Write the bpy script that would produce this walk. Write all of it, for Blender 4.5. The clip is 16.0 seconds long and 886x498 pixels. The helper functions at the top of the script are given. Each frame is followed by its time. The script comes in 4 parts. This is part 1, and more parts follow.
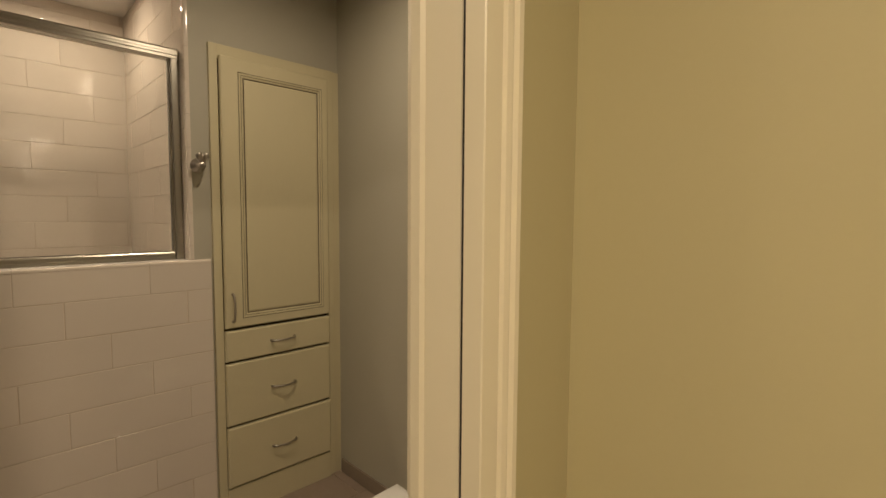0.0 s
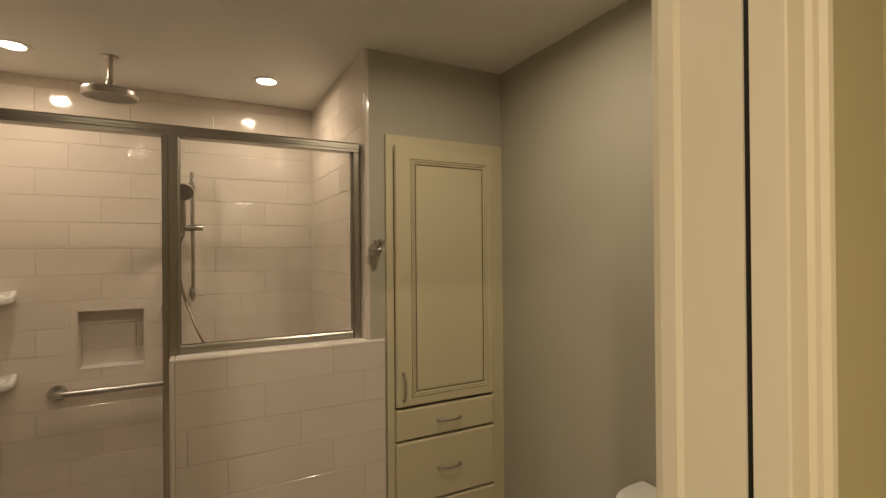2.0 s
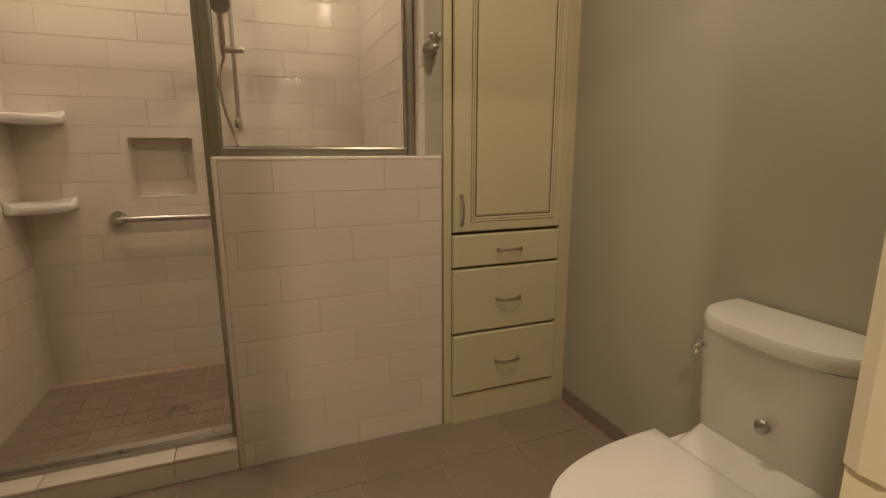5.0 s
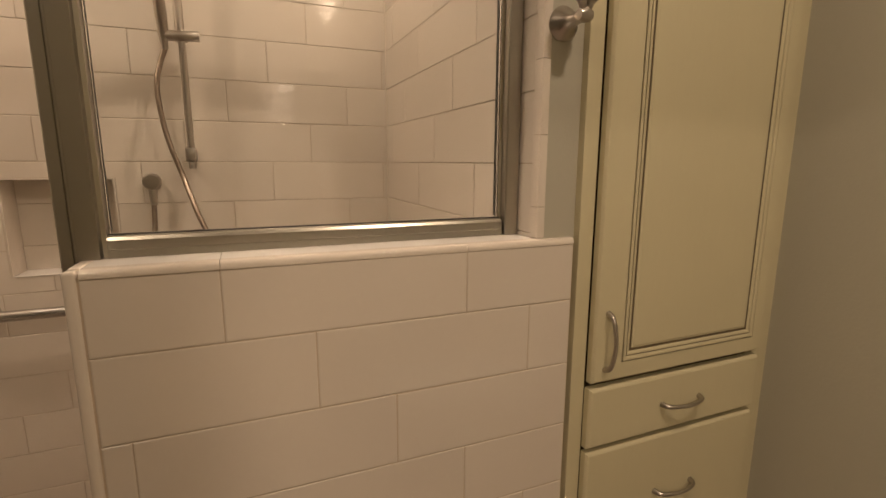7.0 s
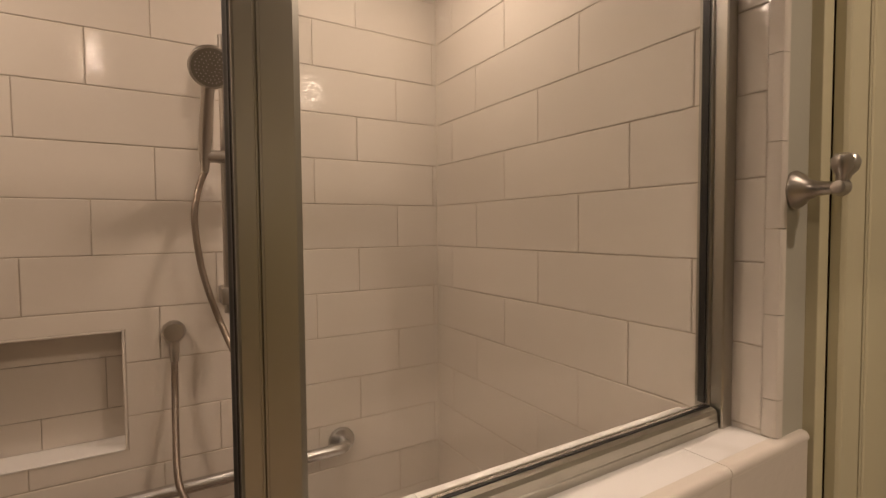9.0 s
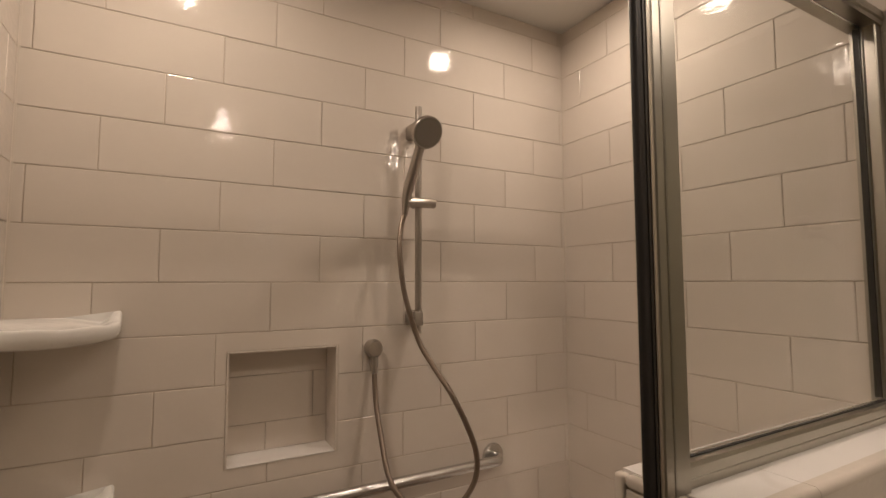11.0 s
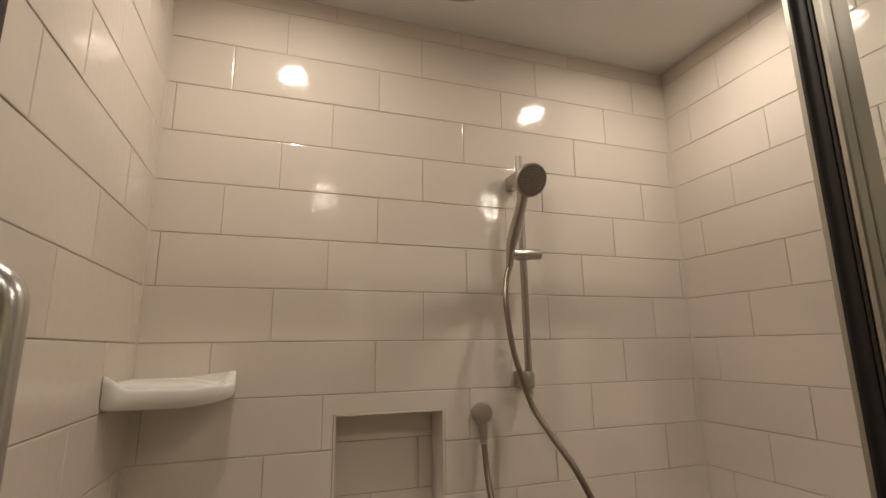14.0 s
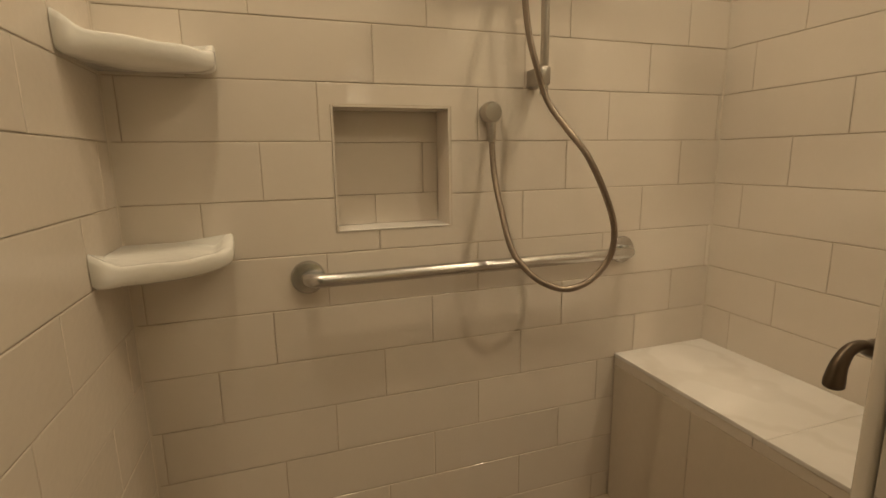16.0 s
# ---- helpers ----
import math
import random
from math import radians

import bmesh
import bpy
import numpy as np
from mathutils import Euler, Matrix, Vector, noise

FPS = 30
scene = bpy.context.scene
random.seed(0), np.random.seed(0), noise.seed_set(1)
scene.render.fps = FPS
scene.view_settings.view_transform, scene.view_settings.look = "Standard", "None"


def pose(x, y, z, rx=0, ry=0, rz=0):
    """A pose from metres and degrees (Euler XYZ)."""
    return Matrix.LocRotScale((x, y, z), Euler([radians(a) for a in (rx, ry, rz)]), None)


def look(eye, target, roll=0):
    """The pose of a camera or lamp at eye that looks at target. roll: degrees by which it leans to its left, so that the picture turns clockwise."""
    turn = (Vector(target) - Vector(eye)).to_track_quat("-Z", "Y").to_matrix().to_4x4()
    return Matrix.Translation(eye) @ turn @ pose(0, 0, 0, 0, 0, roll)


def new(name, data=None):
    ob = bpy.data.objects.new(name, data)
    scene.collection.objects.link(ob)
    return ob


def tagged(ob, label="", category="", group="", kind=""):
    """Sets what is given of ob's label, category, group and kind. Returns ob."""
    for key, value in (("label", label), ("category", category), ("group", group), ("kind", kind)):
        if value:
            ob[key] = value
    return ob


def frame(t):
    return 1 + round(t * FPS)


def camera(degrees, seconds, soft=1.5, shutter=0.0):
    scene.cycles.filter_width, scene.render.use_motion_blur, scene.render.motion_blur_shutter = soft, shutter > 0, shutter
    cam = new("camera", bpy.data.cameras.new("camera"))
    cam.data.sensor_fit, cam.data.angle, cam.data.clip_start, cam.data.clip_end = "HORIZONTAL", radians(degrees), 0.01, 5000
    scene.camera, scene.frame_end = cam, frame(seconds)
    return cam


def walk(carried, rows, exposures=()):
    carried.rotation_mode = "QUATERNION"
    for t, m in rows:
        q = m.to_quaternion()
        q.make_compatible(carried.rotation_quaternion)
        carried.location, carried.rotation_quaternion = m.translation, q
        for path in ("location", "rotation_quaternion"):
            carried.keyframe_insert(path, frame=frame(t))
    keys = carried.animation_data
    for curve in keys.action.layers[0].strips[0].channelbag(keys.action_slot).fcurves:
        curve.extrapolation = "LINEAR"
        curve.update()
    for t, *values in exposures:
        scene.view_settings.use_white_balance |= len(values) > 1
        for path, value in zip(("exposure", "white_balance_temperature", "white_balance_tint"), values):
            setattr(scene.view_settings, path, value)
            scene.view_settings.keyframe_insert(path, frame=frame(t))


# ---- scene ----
cam = camera(85.9, 16.0)
PATH = [
    (0, (-0.065, 0.113, 1.389), (1.329, 1.54, 1.247), 0.4),
    (0.5, (-0.055, 0.189, 1.468), (1.141, 1.786, 1.331), 0.4),
    (1, (-0.07, 0.248, 1.546), (1.003, 1.933, 1.446), 0.2),
    (1.5, (-0.083, 0.252, 1.583), (0.9, 1.993, 1.548), -0.1),
    (2, (-0.106, 0.268, 1.578), (0.825, 2.038, 1.585), -0.5),
    (2.5, (-0.124, 0.302, 1.515), (0.761, 2.096, 1.534), -0.4),
    (3, (-0.105, 0.297, 1.418), (0.699, 2.128, 1.398), -0.5),
    (3.5, (-0.111, 0.288, 1.317), (0.66, 2.13, 1.199), -0.5),
    (4, (-0.121, 0.299, 1.224), (0.619, 2.143, 0.992), -0.4),
    (4.2, (-0.12, 0.312, 1.21), (0.605, 2.154, 0.923), -0.4),
    (6.3, (0.08, 0.995, 1.229), (0.794, 2.813, 0.796), -0.2),
    (6.5, (0.075, 1.111, 1.267), (0.798, 2.93, 0.855), -0.1),
    (7, (0.05, 1.465, 1.341), (0.795, 3.287, 0.982), 0.2),
    (7.5, (0.007, 1.777, 1.462), (0.78, 3.601, 1.189), 0.2),
    (8, (-0.062, 1.887, 1.537), (0.781, 3.692, 1.358), 0.1),
    (8.2, (-0.084, 1.886, 1.555), (0.809, 3.668, 1.394), -0.2),
    (10.3, (-0.641, 1.838, 1.471), (0.453, 3.514, 1.491), -0.4),
    (10.5, (-0.683, 1.858, 1.487), (0.392, 3.544, 1.524), 0.1),
    (11, (-0.743, 1.884, 1.471), (0.225, 3.629, 1.61), -0.1),
    (11.5, (-0.776, 1.9, 1.476), (0.085, 3.69, 1.711), -0.4),
    (12, (-0.792, 1.914, 1.497), (0.001, 3.723, 1.82), -0.7),
    (12.5, (-0.795, 1.922, 1.511), (-0.069, 3.743, 1.91), -0.8),
    (13, (-0.79, 1.938, 1.517), (-0.103, 3.765, 1.953), -0.8),
    (13.5, (-0.773, 1.957, 1.489), (-0.125, 3.795, 1.938), -0.8),
    (14, (-0.766, 1.975, 1.453), (-0.133, 3.829, 1.857), -0.8),
    (14.5, (-0.754, 1.985, 1.409), (-0.137, 3.868, 1.684), -0.6),
    (15, (-0.74, 2.034, 1.337), (-0.139, 3.94, 1.405), -0.3),
    (15.5, (-0.734, 2.058, 1.265), (-0.139, 3.959, 1.081), -0.6),
    (16, (-0.743, 2.089, 1.164), (-0.124, 3.954, 0.79), -0.9),
]
# (seconds, stops): the clip's camera settles as it walks into the brighter shower
EXPOSURES = [(0.0, -0.20, 6350, 10), (1.0, -0.22, 6300, 10), (2.0, -0.22, 6250, 10), (3.0, -0.22, 6250, 10), (4.0, -0.20, 6400, 10), (6.5, -0.02, 6560, 16), (7.0, 0.02, 6540, 17),
             (8.0, -0.17, 6260, 20), (10.5, -0.29, 6000, 18), (11.0, -0.33, 5850, 17), (12.5, -0.22, 5420, 12), (14.5, -0.24, 5520, 9), (15.2, -0.16, 5820, 6), (16.0, 0.09, 6680, 4)]
walk(cam, [(t, look(eye, target, roll)) for t, eye, target, roll in PATH], EXPOSURES)

# ---- plan, in metres ----
FLOOR, CEIL = 0.05, 2.45
BACK, SIDE_R, SIDE_L = 3.25, 0.549, -1.075      # tiled faces of the shower
PONY_F, PONY_B, PONY_L, PONY_R, PONY_T = 2.21, 2.385, -0.182, 0.628, 1.199
GREY_Y, BATH_R, BATH_L = 2.222, 1.25, -2.2
HALL_Y, BATH_Y = 0.535, 0.662                    # the two faces of the wall with the doorway
JAMB_R, JAMB_L = 0.408, -0.41
HALL_R = 0.655
ROW, LEN, ROW0 = 0.1323, 0.396, 1.8683          # tile courses
WARM = (1.0, 0.79, 0.55)

# ---- world and lights ----
world = bpy.data.worlds.new("night")
scene.world = world
world.use_nodes = True
world.node_tree.nodes["Background"].inputs["Color"].default_value = (0.9, 0.75, 0.55, 1)
world.node_tree.nodes["Background"].inputs["Strength"].default_value = 0.02

# the hall can is unseen, added to brighten the jamb and yellow wall
CANS = [("shower", 0.232, 2.822, 3.75), ("shower", -0.765, 2.845, 3.75),
        ("bath", 0.66, 1.43, 7.0), ("bath", -0.53, 1.47, 2.3), ("hall", -0.62, -0.35, 28.0)]


def lamp(name, kind, m, power, size=0.1):
    data = bpy.data.lights.new(name, kind)
    data.energy, data.color = power, WARM
    if kind == "AREA":
        data.shape, data.size, data.spread = "DISK", size, radians(172)
    else:
        data.shadow_soft_size = size
    ob = new(name, data)
    ob.matrix_world = m
    return ob


for room, x, y, power in CANS:
    lamp("downlight_lamp", "AREA", pose(x, y, CEIL - 0.006), power, 0.085)


# ---- materials ----
def material(name, colour, rough=0.5, metal=0.0, var=0.06, scale=6.0, bump=0.0, bump_scale=40.0, rand=0.0,
             spec=0.5, stretch=(1, 1, 1), transmission=0.0, ior=1.5, emit=None, grain=0.0, grain_scale=90.0, rough_var=0.0, bump_detail=2.0):
    m = bpy.data.materials.new(name)
    m.use_nodes = True
    nt = m.node_tree
    b = nt.nodes["Principled BSDF"]
    b.inputs["Roughness"].default_value, b.inputs["Metallic"].default_value = rough, metal
    b.inputs["Specular IOR Level"].default_value = spec
    b.inputs["Transmission Weight"].default_value, b.inputs["IOR"].default_value = transmission, ior
    L = nt.links.new
    pos = nt.nodes.new("ShaderNodeNewGeometry").outputs["Position"]
    sc = nt.nodes.new("ShaderNodeVectorMath")
    sc.operation = "MULTIPLY"
    sc.inputs[1].default_value = stretch
    L(pos, sc.inputs[0])
    value = None

    def noise_tex(s, detail):
        n = nt.nodes.new("ShaderNodeTexNoise")
        n.inputs["Scale"].default_value, n.inputs["Detail"].default_value = s, detail
        L(sc.outputs[0], n.inputs["Vector"])
        return n.outputs["Fac"]

    def amount(socket, k):
        n = nt.nodes.new("ShaderNodeMath")
        n.operation = "MULTIPLY_ADD"
        L(socket, n.inputs[0])
        n.inputs[1].default_value, n.inputs[2].default_value = 2 * k, 1 - k
        return n.outputs[0]

    def times(a, c):
        if a is None:
            return c
        n = nt.nodes.new("ShaderNodeMath")
        n.operation = "MULTIPLY"
        L(a, n.inputs[0]), L(c, n.inputs[1])
        return n.outputs[0]

    if var:
        value = times(value, amount(noise_tex(scale, 4), var))
    if grain:
        value = times(value, amount(noise_tex(grain_scale, 3), grain))
    if rand:
        value = times(value, amount(nt.nodes.new("ShaderNodeObjectInfo").outputs["Random"], rand))
    if value is None:
        b.inputs["Base Color"].default_value = (*colour, 1)
    else:
        mix = nt.nodes.new("ShaderNodeVectorMath")
        mix.operation = "SCALE"
        mix.inputs[0].default_value = colour
        L(value, mix.inputs["Scale"])
        L(mix.outputs[0], b.inputs["Base Color"])
    if rough_var:
        n = nt.nodes.new("ShaderNodeMath")
        n.operation = "MULTIPLY_ADD"
        L(noise_tex(scale * 2.3, 4), n.inputs[0])
        n.inputs[1].default_value, n.inputs[2].default_value = 2 * rough_var, rough - rough_var
        L(n.outputs[0], b.inputs["Roughness"])
    if bump:
        bp = nt.nodes.new("ShaderNodeBump")
        bp.inputs["Strength"].default_value, bp.inputs["Distance"].default_value = 1.0, bump
        L(noise_tex(bump_scale, bump_detail), bp.inputs["Height"])
        L(bp.outputs[0], b.inputs["Normal"])
    if emit:
        b.inputs["Emission Color"].default_value = (*WARM, 1)
        b.inputs["Emission Strength"].default_value = emit
    return m




def glazed(name, colour, ripple, ripple_scale, coat_rough=0.065, **more):
    """A matt clay body under a clear, slightly rippled glaze."""
    m = material(name, colour, 0.55, spec=0.0, **more)
    nt = m.node_tree
    b = nt.nodes["Principled BSDF"]
    b.inputs["Coat Weight"].default_value, b.inputs["Coat Roughness"].default_value, b.inputs["Coat IOR"].default_value = 1.0, coat_rough, 1.52
    sc = nt.nodes.new("ShaderNodeVectorMath")
    sc.operation = "MULTIPLY"
    sc.inputs[1].default_value = (1, 1, 1.9)
    nt.links.new(nt.nodes.new("ShaderNodeNewGeometry").outputs["Position"], sc.inputs[0])
    normal = None
    for scale, height in ((ripple_scale, ripple), (ripple_scale * 2.2, ripple * 0.16)):
        n = nt.nodes.new("ShaderNodeTexNoise")
        n.inputs["Scale"].default_value, n.inputs["Detail"].default_value = scale, 1.5
        nt.links.new(sc.outputs[0], n.inputs["Vector"])
        bp = nt.nodes.new("ShaderNodeBump")
        bp.inputs["Strength"].default_value, bp.inputs["Distance"].default_value = 1.0, height
        nt.links.new(n.outputs["Fac"], bp.inputs["Height"])
        if normal:
            nt.links.new(normal, bp.inputs["Normal"])
        normal = bp.outputs[0]
    nt.links.new(normal, b.inputs["Coat Normal"])
    return m


M_TILE = glazed("glazed_cream_tile", (0.72, 0.655, 0.58), 0.00055, 44, var=0.035, scale=5, rand=0.03, grain=0.012)
M_GROUT = material("grout", (0.56, 0.46, 0.355), 0.9, var=0.22, scale=9, bump=0.001, bump_scale=200)
M_GREY = material("grey_wall_paint", (0.455, 0.437, 0.362), 0.62, var=0.03, scale=2.5, bump=0.0004, bump_scale=120, grain=0.015)
M_YELLOW = material("yellow_hall_paint", (0.56, 0.515, 0.32), 0.6, var=0.03, scale=2, bump=0.00018, bump_scale=120, grain=0.012)
M_CEIL = material("ceiling_paint", (0.77, 0.75, 0.71), 0.75, var=0.03, scale=2, bump=0.0005, bump_scale=90)
M_CREAM = material("cream_cabinet_paint", (0.62, 0.568, 0.385), 0.38, var=0.05, scale=4, bump=0.0003, bump_scale=70, stretch=(1, 1, 0.25), grain=0.015)
# brown for the door's glaze lines and for painted-in gap shade
M_GLAZE_GAP = material("brown_glaze_and_gap_shade", (0.12, 0.09, 0.05), 0.55, var=0.25, scale=30)
M_TRIM = material("white_trim_paint", (0.87, 0.815, 0.66), 0.35, var=0.03, scale=3, bump=0.0003, bump_scale=50, stretch=(1, 1, 0.2))
M_NICKEL = material("brushed_nickel", (0.47, 0.435, 0.395), 0.31, metal=1.0, var=0.04, scale=9)
M_STEEL = material("satin_stainless", (0.60, 0.59, 0.575), 0.27, metal=1.0, var=0.04, scale=9)
M_CAULK = material("tile_coloured_caulk", (0.66, 0.595, 0.515), 0.35, var=0.04, scale=14)
M_ALU = material("satin_aluminium", (0.42, 0.40, 0.35), 0.30, metal=1.0, var=0.05, scale=9, stretch=(1, 1, 0.1), rough_var=0.06)
M_CHROME = material("chrome", (0.72, 0.71, 0.69), 0.12, metal=1.0, var=0.03, scale=20)
M_BRONZE = material("dark_bronze", (0.14, 0.11, 0.085), 0.32, metal=1.0, var=0.15, scale=25)
M_FACE = material("nozzle_plate", (0.25, 0.225, 0.20), 0.45, metal=0.6, var=0.08, scale=40)
M_STRIP = material("dark_brown_vinyl", (0.035, 0.028, 0.020), 0.4, var=0.1, scale=12)
# black of the rubber parts, also the painted shade in the jamb slot
M_RUBBER_SLOT = material("black_rubber_and_slot_shade", (0.012, 0.011, 0.010), 0.45, var=0.1)
M_CERAMIC = glazed("white_glazed_ceramic", (0.88, 0.865, 0.83), 0.0009, 40, var=0.02, scale=8)
M_PORCELAIN = material("toilet_porcelain", (0.84, 0.83, 0.80), 0.09, var=0.015, scale=5)
M_SEAT = material("toilet_seat_plastic", (0.82, 0.81, 0.78), 0.22, var=0.015, scale=5)
M_FLOOR = material("taupe_floor_tile", (0.30, 0.235, 0.19), 0.42, var=0.16, scale=5, grain=0.08, bump=0.0006, bump_scale=60, rand=0.05, rough_var=0.08)
M_BASE = material("taupe_base_tile", (0.27, 0.22, 0.18), 0.4, var=0.10, scale=8)
M_WOOD = material("raw_cut_wood", (0.60, 0.41, 0.20), 0.8, var=0.55, scale=55, stretch=(1, 1, 0.3), grain=0.2, bump=0.002, bump_scale=120)
M_CLEAR = material("clear_glass", (0.97, 0.985, 0.975), 0.0, var=0, transmission=1.0, ior=1.16)
M_RAIN = material("rain_textured_glass", (0.86, 0.92, 0.88), 0.10, var=0, transmission=1.0, ior=1.45, bump=0.006, bump_scale=70, stretch=(1, 1, 0.18))
M_LENS = material("lamp_lens", (0.9, 0.85, 0.75), 0.5, var=0, emit=42.0)
M_OPAL = material("lit_opal_glass", (0.9, 0.87, 0.8), 0.3, var=0, emit=22.0)
M_HOSE = material("dull_metal_hose", (0.30, 0.245, 0.20), 0.33, metal=1.0, var=0.08, scale=60)
M_WHITE = material("white_plastic", (0.8, 0.78, 0.74), 0.4, var=0.02)


def marble():
    m = material("white_marble", (0.84, 0.81, 0.78), 0.16, var=0.07, scale=7)
    nt = m.node_tree
    b = nt.nodes["Principled BSDF"]
    old = b.inputs["Base Color"].links[0].from_socket
    w = nt.nodes.new("ShaderNodeTexWave")
    w.wave_type, w.bands_direction = "BANDS", "DIAGONAL"
    for key, v in (("Scale", 1.6), ("Distortion", 14.0), ("Detail", 4.0), ("Detail Scale", 1.3)):
        w.inputs[key].default_value = v
    nt.links.new(nt.nodes.new("ShaderNodeNewGeometry").outputs["Position"], w.inputs["Vector"])
    r = nt.nodes.new("ShaderNodeValToRGB")
    r.color_ramp.elements[0].position, r.color_ramp.elements[0].color = 0.0, (0.88, 0.87, 0.85, 1)
    r.color_ramp.elements[1].position, r.color_ramp.elements[1].color = 0.16, (1, 1, 1, 1)
    nt.links.new(w.outputs["Fac"], r.inputs["Fac"])
    x = nt.nodes.new("ShaderNodeMix")
    x.data_type, x.blend_type = "RGBA", "MULTIPLY"
    x.inputs["Factor"].default_value = 0.6
    nt.links.new(old, x.inputs["A"])
    nt.links.new(r.outputs["Color"], x.inputs["B"])
    nt.links.new(x.outputs["Result"], b.inputs["Base Color"])
    return m


M_MARBLE = marble()
M_STONE = material("stone_look_tile", (0.66, 0.585, 0.49), 0.22, var=0.08, scale=4, grain=0.03, bump=0.0006, bump_scale=30, rand=0.02, stretch=(1, 1, 0.5))


# ---- building blocks ----
def finish(name, bm, mat, smooth=False):
    bmesh.ops.recalc_face_normals(bm, faces=bm.faces)
    me = bpy.data.meshes.new(name)
    bm.to_mesh(me)
    bm.free()
    me.materials.append(mat)
    if smooth:
        me.shade_smooth()
        me.set_sharp_from_angle(angle=radians(42))
    return me


def part(name, bm, mat, parent=None, label="", smooth=False):
    ob = new(name, finish(name, bm, mat, smooth))
    if parent is not None:
        ob.parent = parent
    if label:
        ob["label"] = label
    return ob


def thing(name, label, category, group="", kind="", at=(0, 0, 0)):
    ob = new(name)
    ob.location = at
    ob.empty_display_size = 0.05
    return tagged(ob, label, category, group, kind)


def structure(name, bm, mat, label="", category=""):
    return tagged(part(name, bm, mat), label, category, kind="structure")


def box(x0, y0, z0, x1, y1, z1, bevel=0.0, bm=None, seg=2):
    own = bmesh.new()
    r = bmesh.ops.create_cube(own, size=1.0)
    bmesh.ops.scale(own, vec=(x1 - x0, y1 - y0, z1 - z0), verts=own.verts)
    bmesh.ops.translate(own, vec=((x0 + x1) / 2, (y0 + y1) / 2, (z0 + z1) / 2), verts=own.verts)
    if bevel:
        bmesh.ops.bevel(own, geom=list(own.edges), offset=bevel, segments=seg, profile=0.5, affect="EDGES")
    if bm is None:
        return own
    return join(bm, own)


def join(bm, other):
    me = bpy.data.meshes.new("tmp")
    other.to_mesh(me)
    other.free()
    bm.from_mesh(me)
    bpy.data.meshes.remove(me)
    return bm


def sweep(points, radius, seg=12, smooth_steps=0, caps=True, bm=None):
    """A round tube along points; radius is one number or one a point."""
    bm = bm or bmesh.new()
    pts = [Vector(p) for p in points]
    radii = list(radius) if isinstance(radius, (list, tuple)) else [radius] * len(pts)
    if smooth_steps:
        out, rr = [], []
        for i in range(len(pts) - 1):
            p0, p1, p2, p3 = pts[max(i - 1, 0)], pts[i], pts[i + 1], pts[min(i + 2, len(pts) - 1)]
            for j in range(smooth_steps):
                u = j / smooth_steps
                out.append(0.5 * (2 * p1 + (p2 - p0) * u + (2 * p0 - 5 * p1 + 4 * p2 - p3) * u * u + (3 * p1 - p0 - 3 * p2 + p3) * u ** 3))
                rr.append(radii[i] * (1 - u) + radii[i + 1] * u)
        pts, radii = out + [pts[-1]], rr + [radii[-1]]
    else:
        # long straight runs are cut into short lengths
        out, rr = [], []
        for i in range(len(pts) - 1):
            steps = max(1, int((pts[i + 1] - pts[i]).length / 0.04))
            for j in range(steps):
                out.append(pts[i].lerp(pts[i + 1], j / steps))
                rr.append(radii[i] + (radii[i + 1] - radii[i]) * j / steps)
        pts, radii = out + [pts[-1]], rr + [radii[-1]]
    rings, up = [], None
    for i, p in enumerate(pts):
        d = (pts[min(i + 1, len(pts) - 1)] - pts[max(i - 1, 0)]).normalized()
        if up is None:
            up = d.orthogonal().normalized()
        up = (up - d * up.dot(d)).normalized()
        side = d.cross(up)
        rings.append([bm.verts.new(p + radii[i] * (math.cos(2 * math.pi * k / seg) * up + math.sin(2 * math.pi * k / seg) * side)) for k in range(seg)])
    for a, c in zip(rings, rings[1:]):
        for k in range(seg):
            bm.faces.new((a[k], a[(k + 1) % seg], c[(k + 1) % seg], c[k]))
    if caps:
        bm.faces.new(rings[0])
        bm.faces.new(rings[-1])
    return bm


def bent(points, fillet, steps=6):
    """The corners of a line of points, rounded off by arcs."""
    pts = [Vector(p) for p in points]
    out = [pts[0]]
    for a, b, c in zip(pts, pts[1:], pts[2:]):
        u, v = (a - b).normalized(), (c - b).normalized()
        p, q = b + u * fillet, b + v * fillet
        for k in range(steps + 1):
            w = k / steps
            out.append(p * (1 - w) ** 2 + 2 * b * w * (1 - w) + q * w * w)
    return out + [pts[-1]]


def lathe(profile, m, seg=28, bm=None, squash=(1, 1)):
    """Turns (radius, height) pairs round the pose's z axis."""
    bm = bm or bmesh.new()
    rings = []
    for r, h in profile:
        if r < 1e-6:
            rings.append([bm.verts.new(m @ Vector((0, 0, h)))])
        else:
            rings.append([bm.verts.new(m @ Vector((r * squash[0] * math.cos(2 * math.pi * k / seg), r * squash[1] * math.sin(2 * math.pi * k / seg), h))) for k in range(seg)])
    for a, c in zip(rings, rings[1:]):
        for k in range(seg):
            k2 = (k + 1) % seg
            if len(a) == 1 and len(c) == 1:
                continue
            if len(a) == 1:
                bm.faces.new((a[0], c[k], c[k2]))
            elif len(c) == 1:
                bm.faces.new((a[k], a[k2], c[0]))
            else:
                bm.faces.new((a[k], a[k2], c[k2], c[k]))
    for ring in (rings[0], rings[-1]):
        if len(ring) > 1:
            bm.faces.new(ring)
    return bm


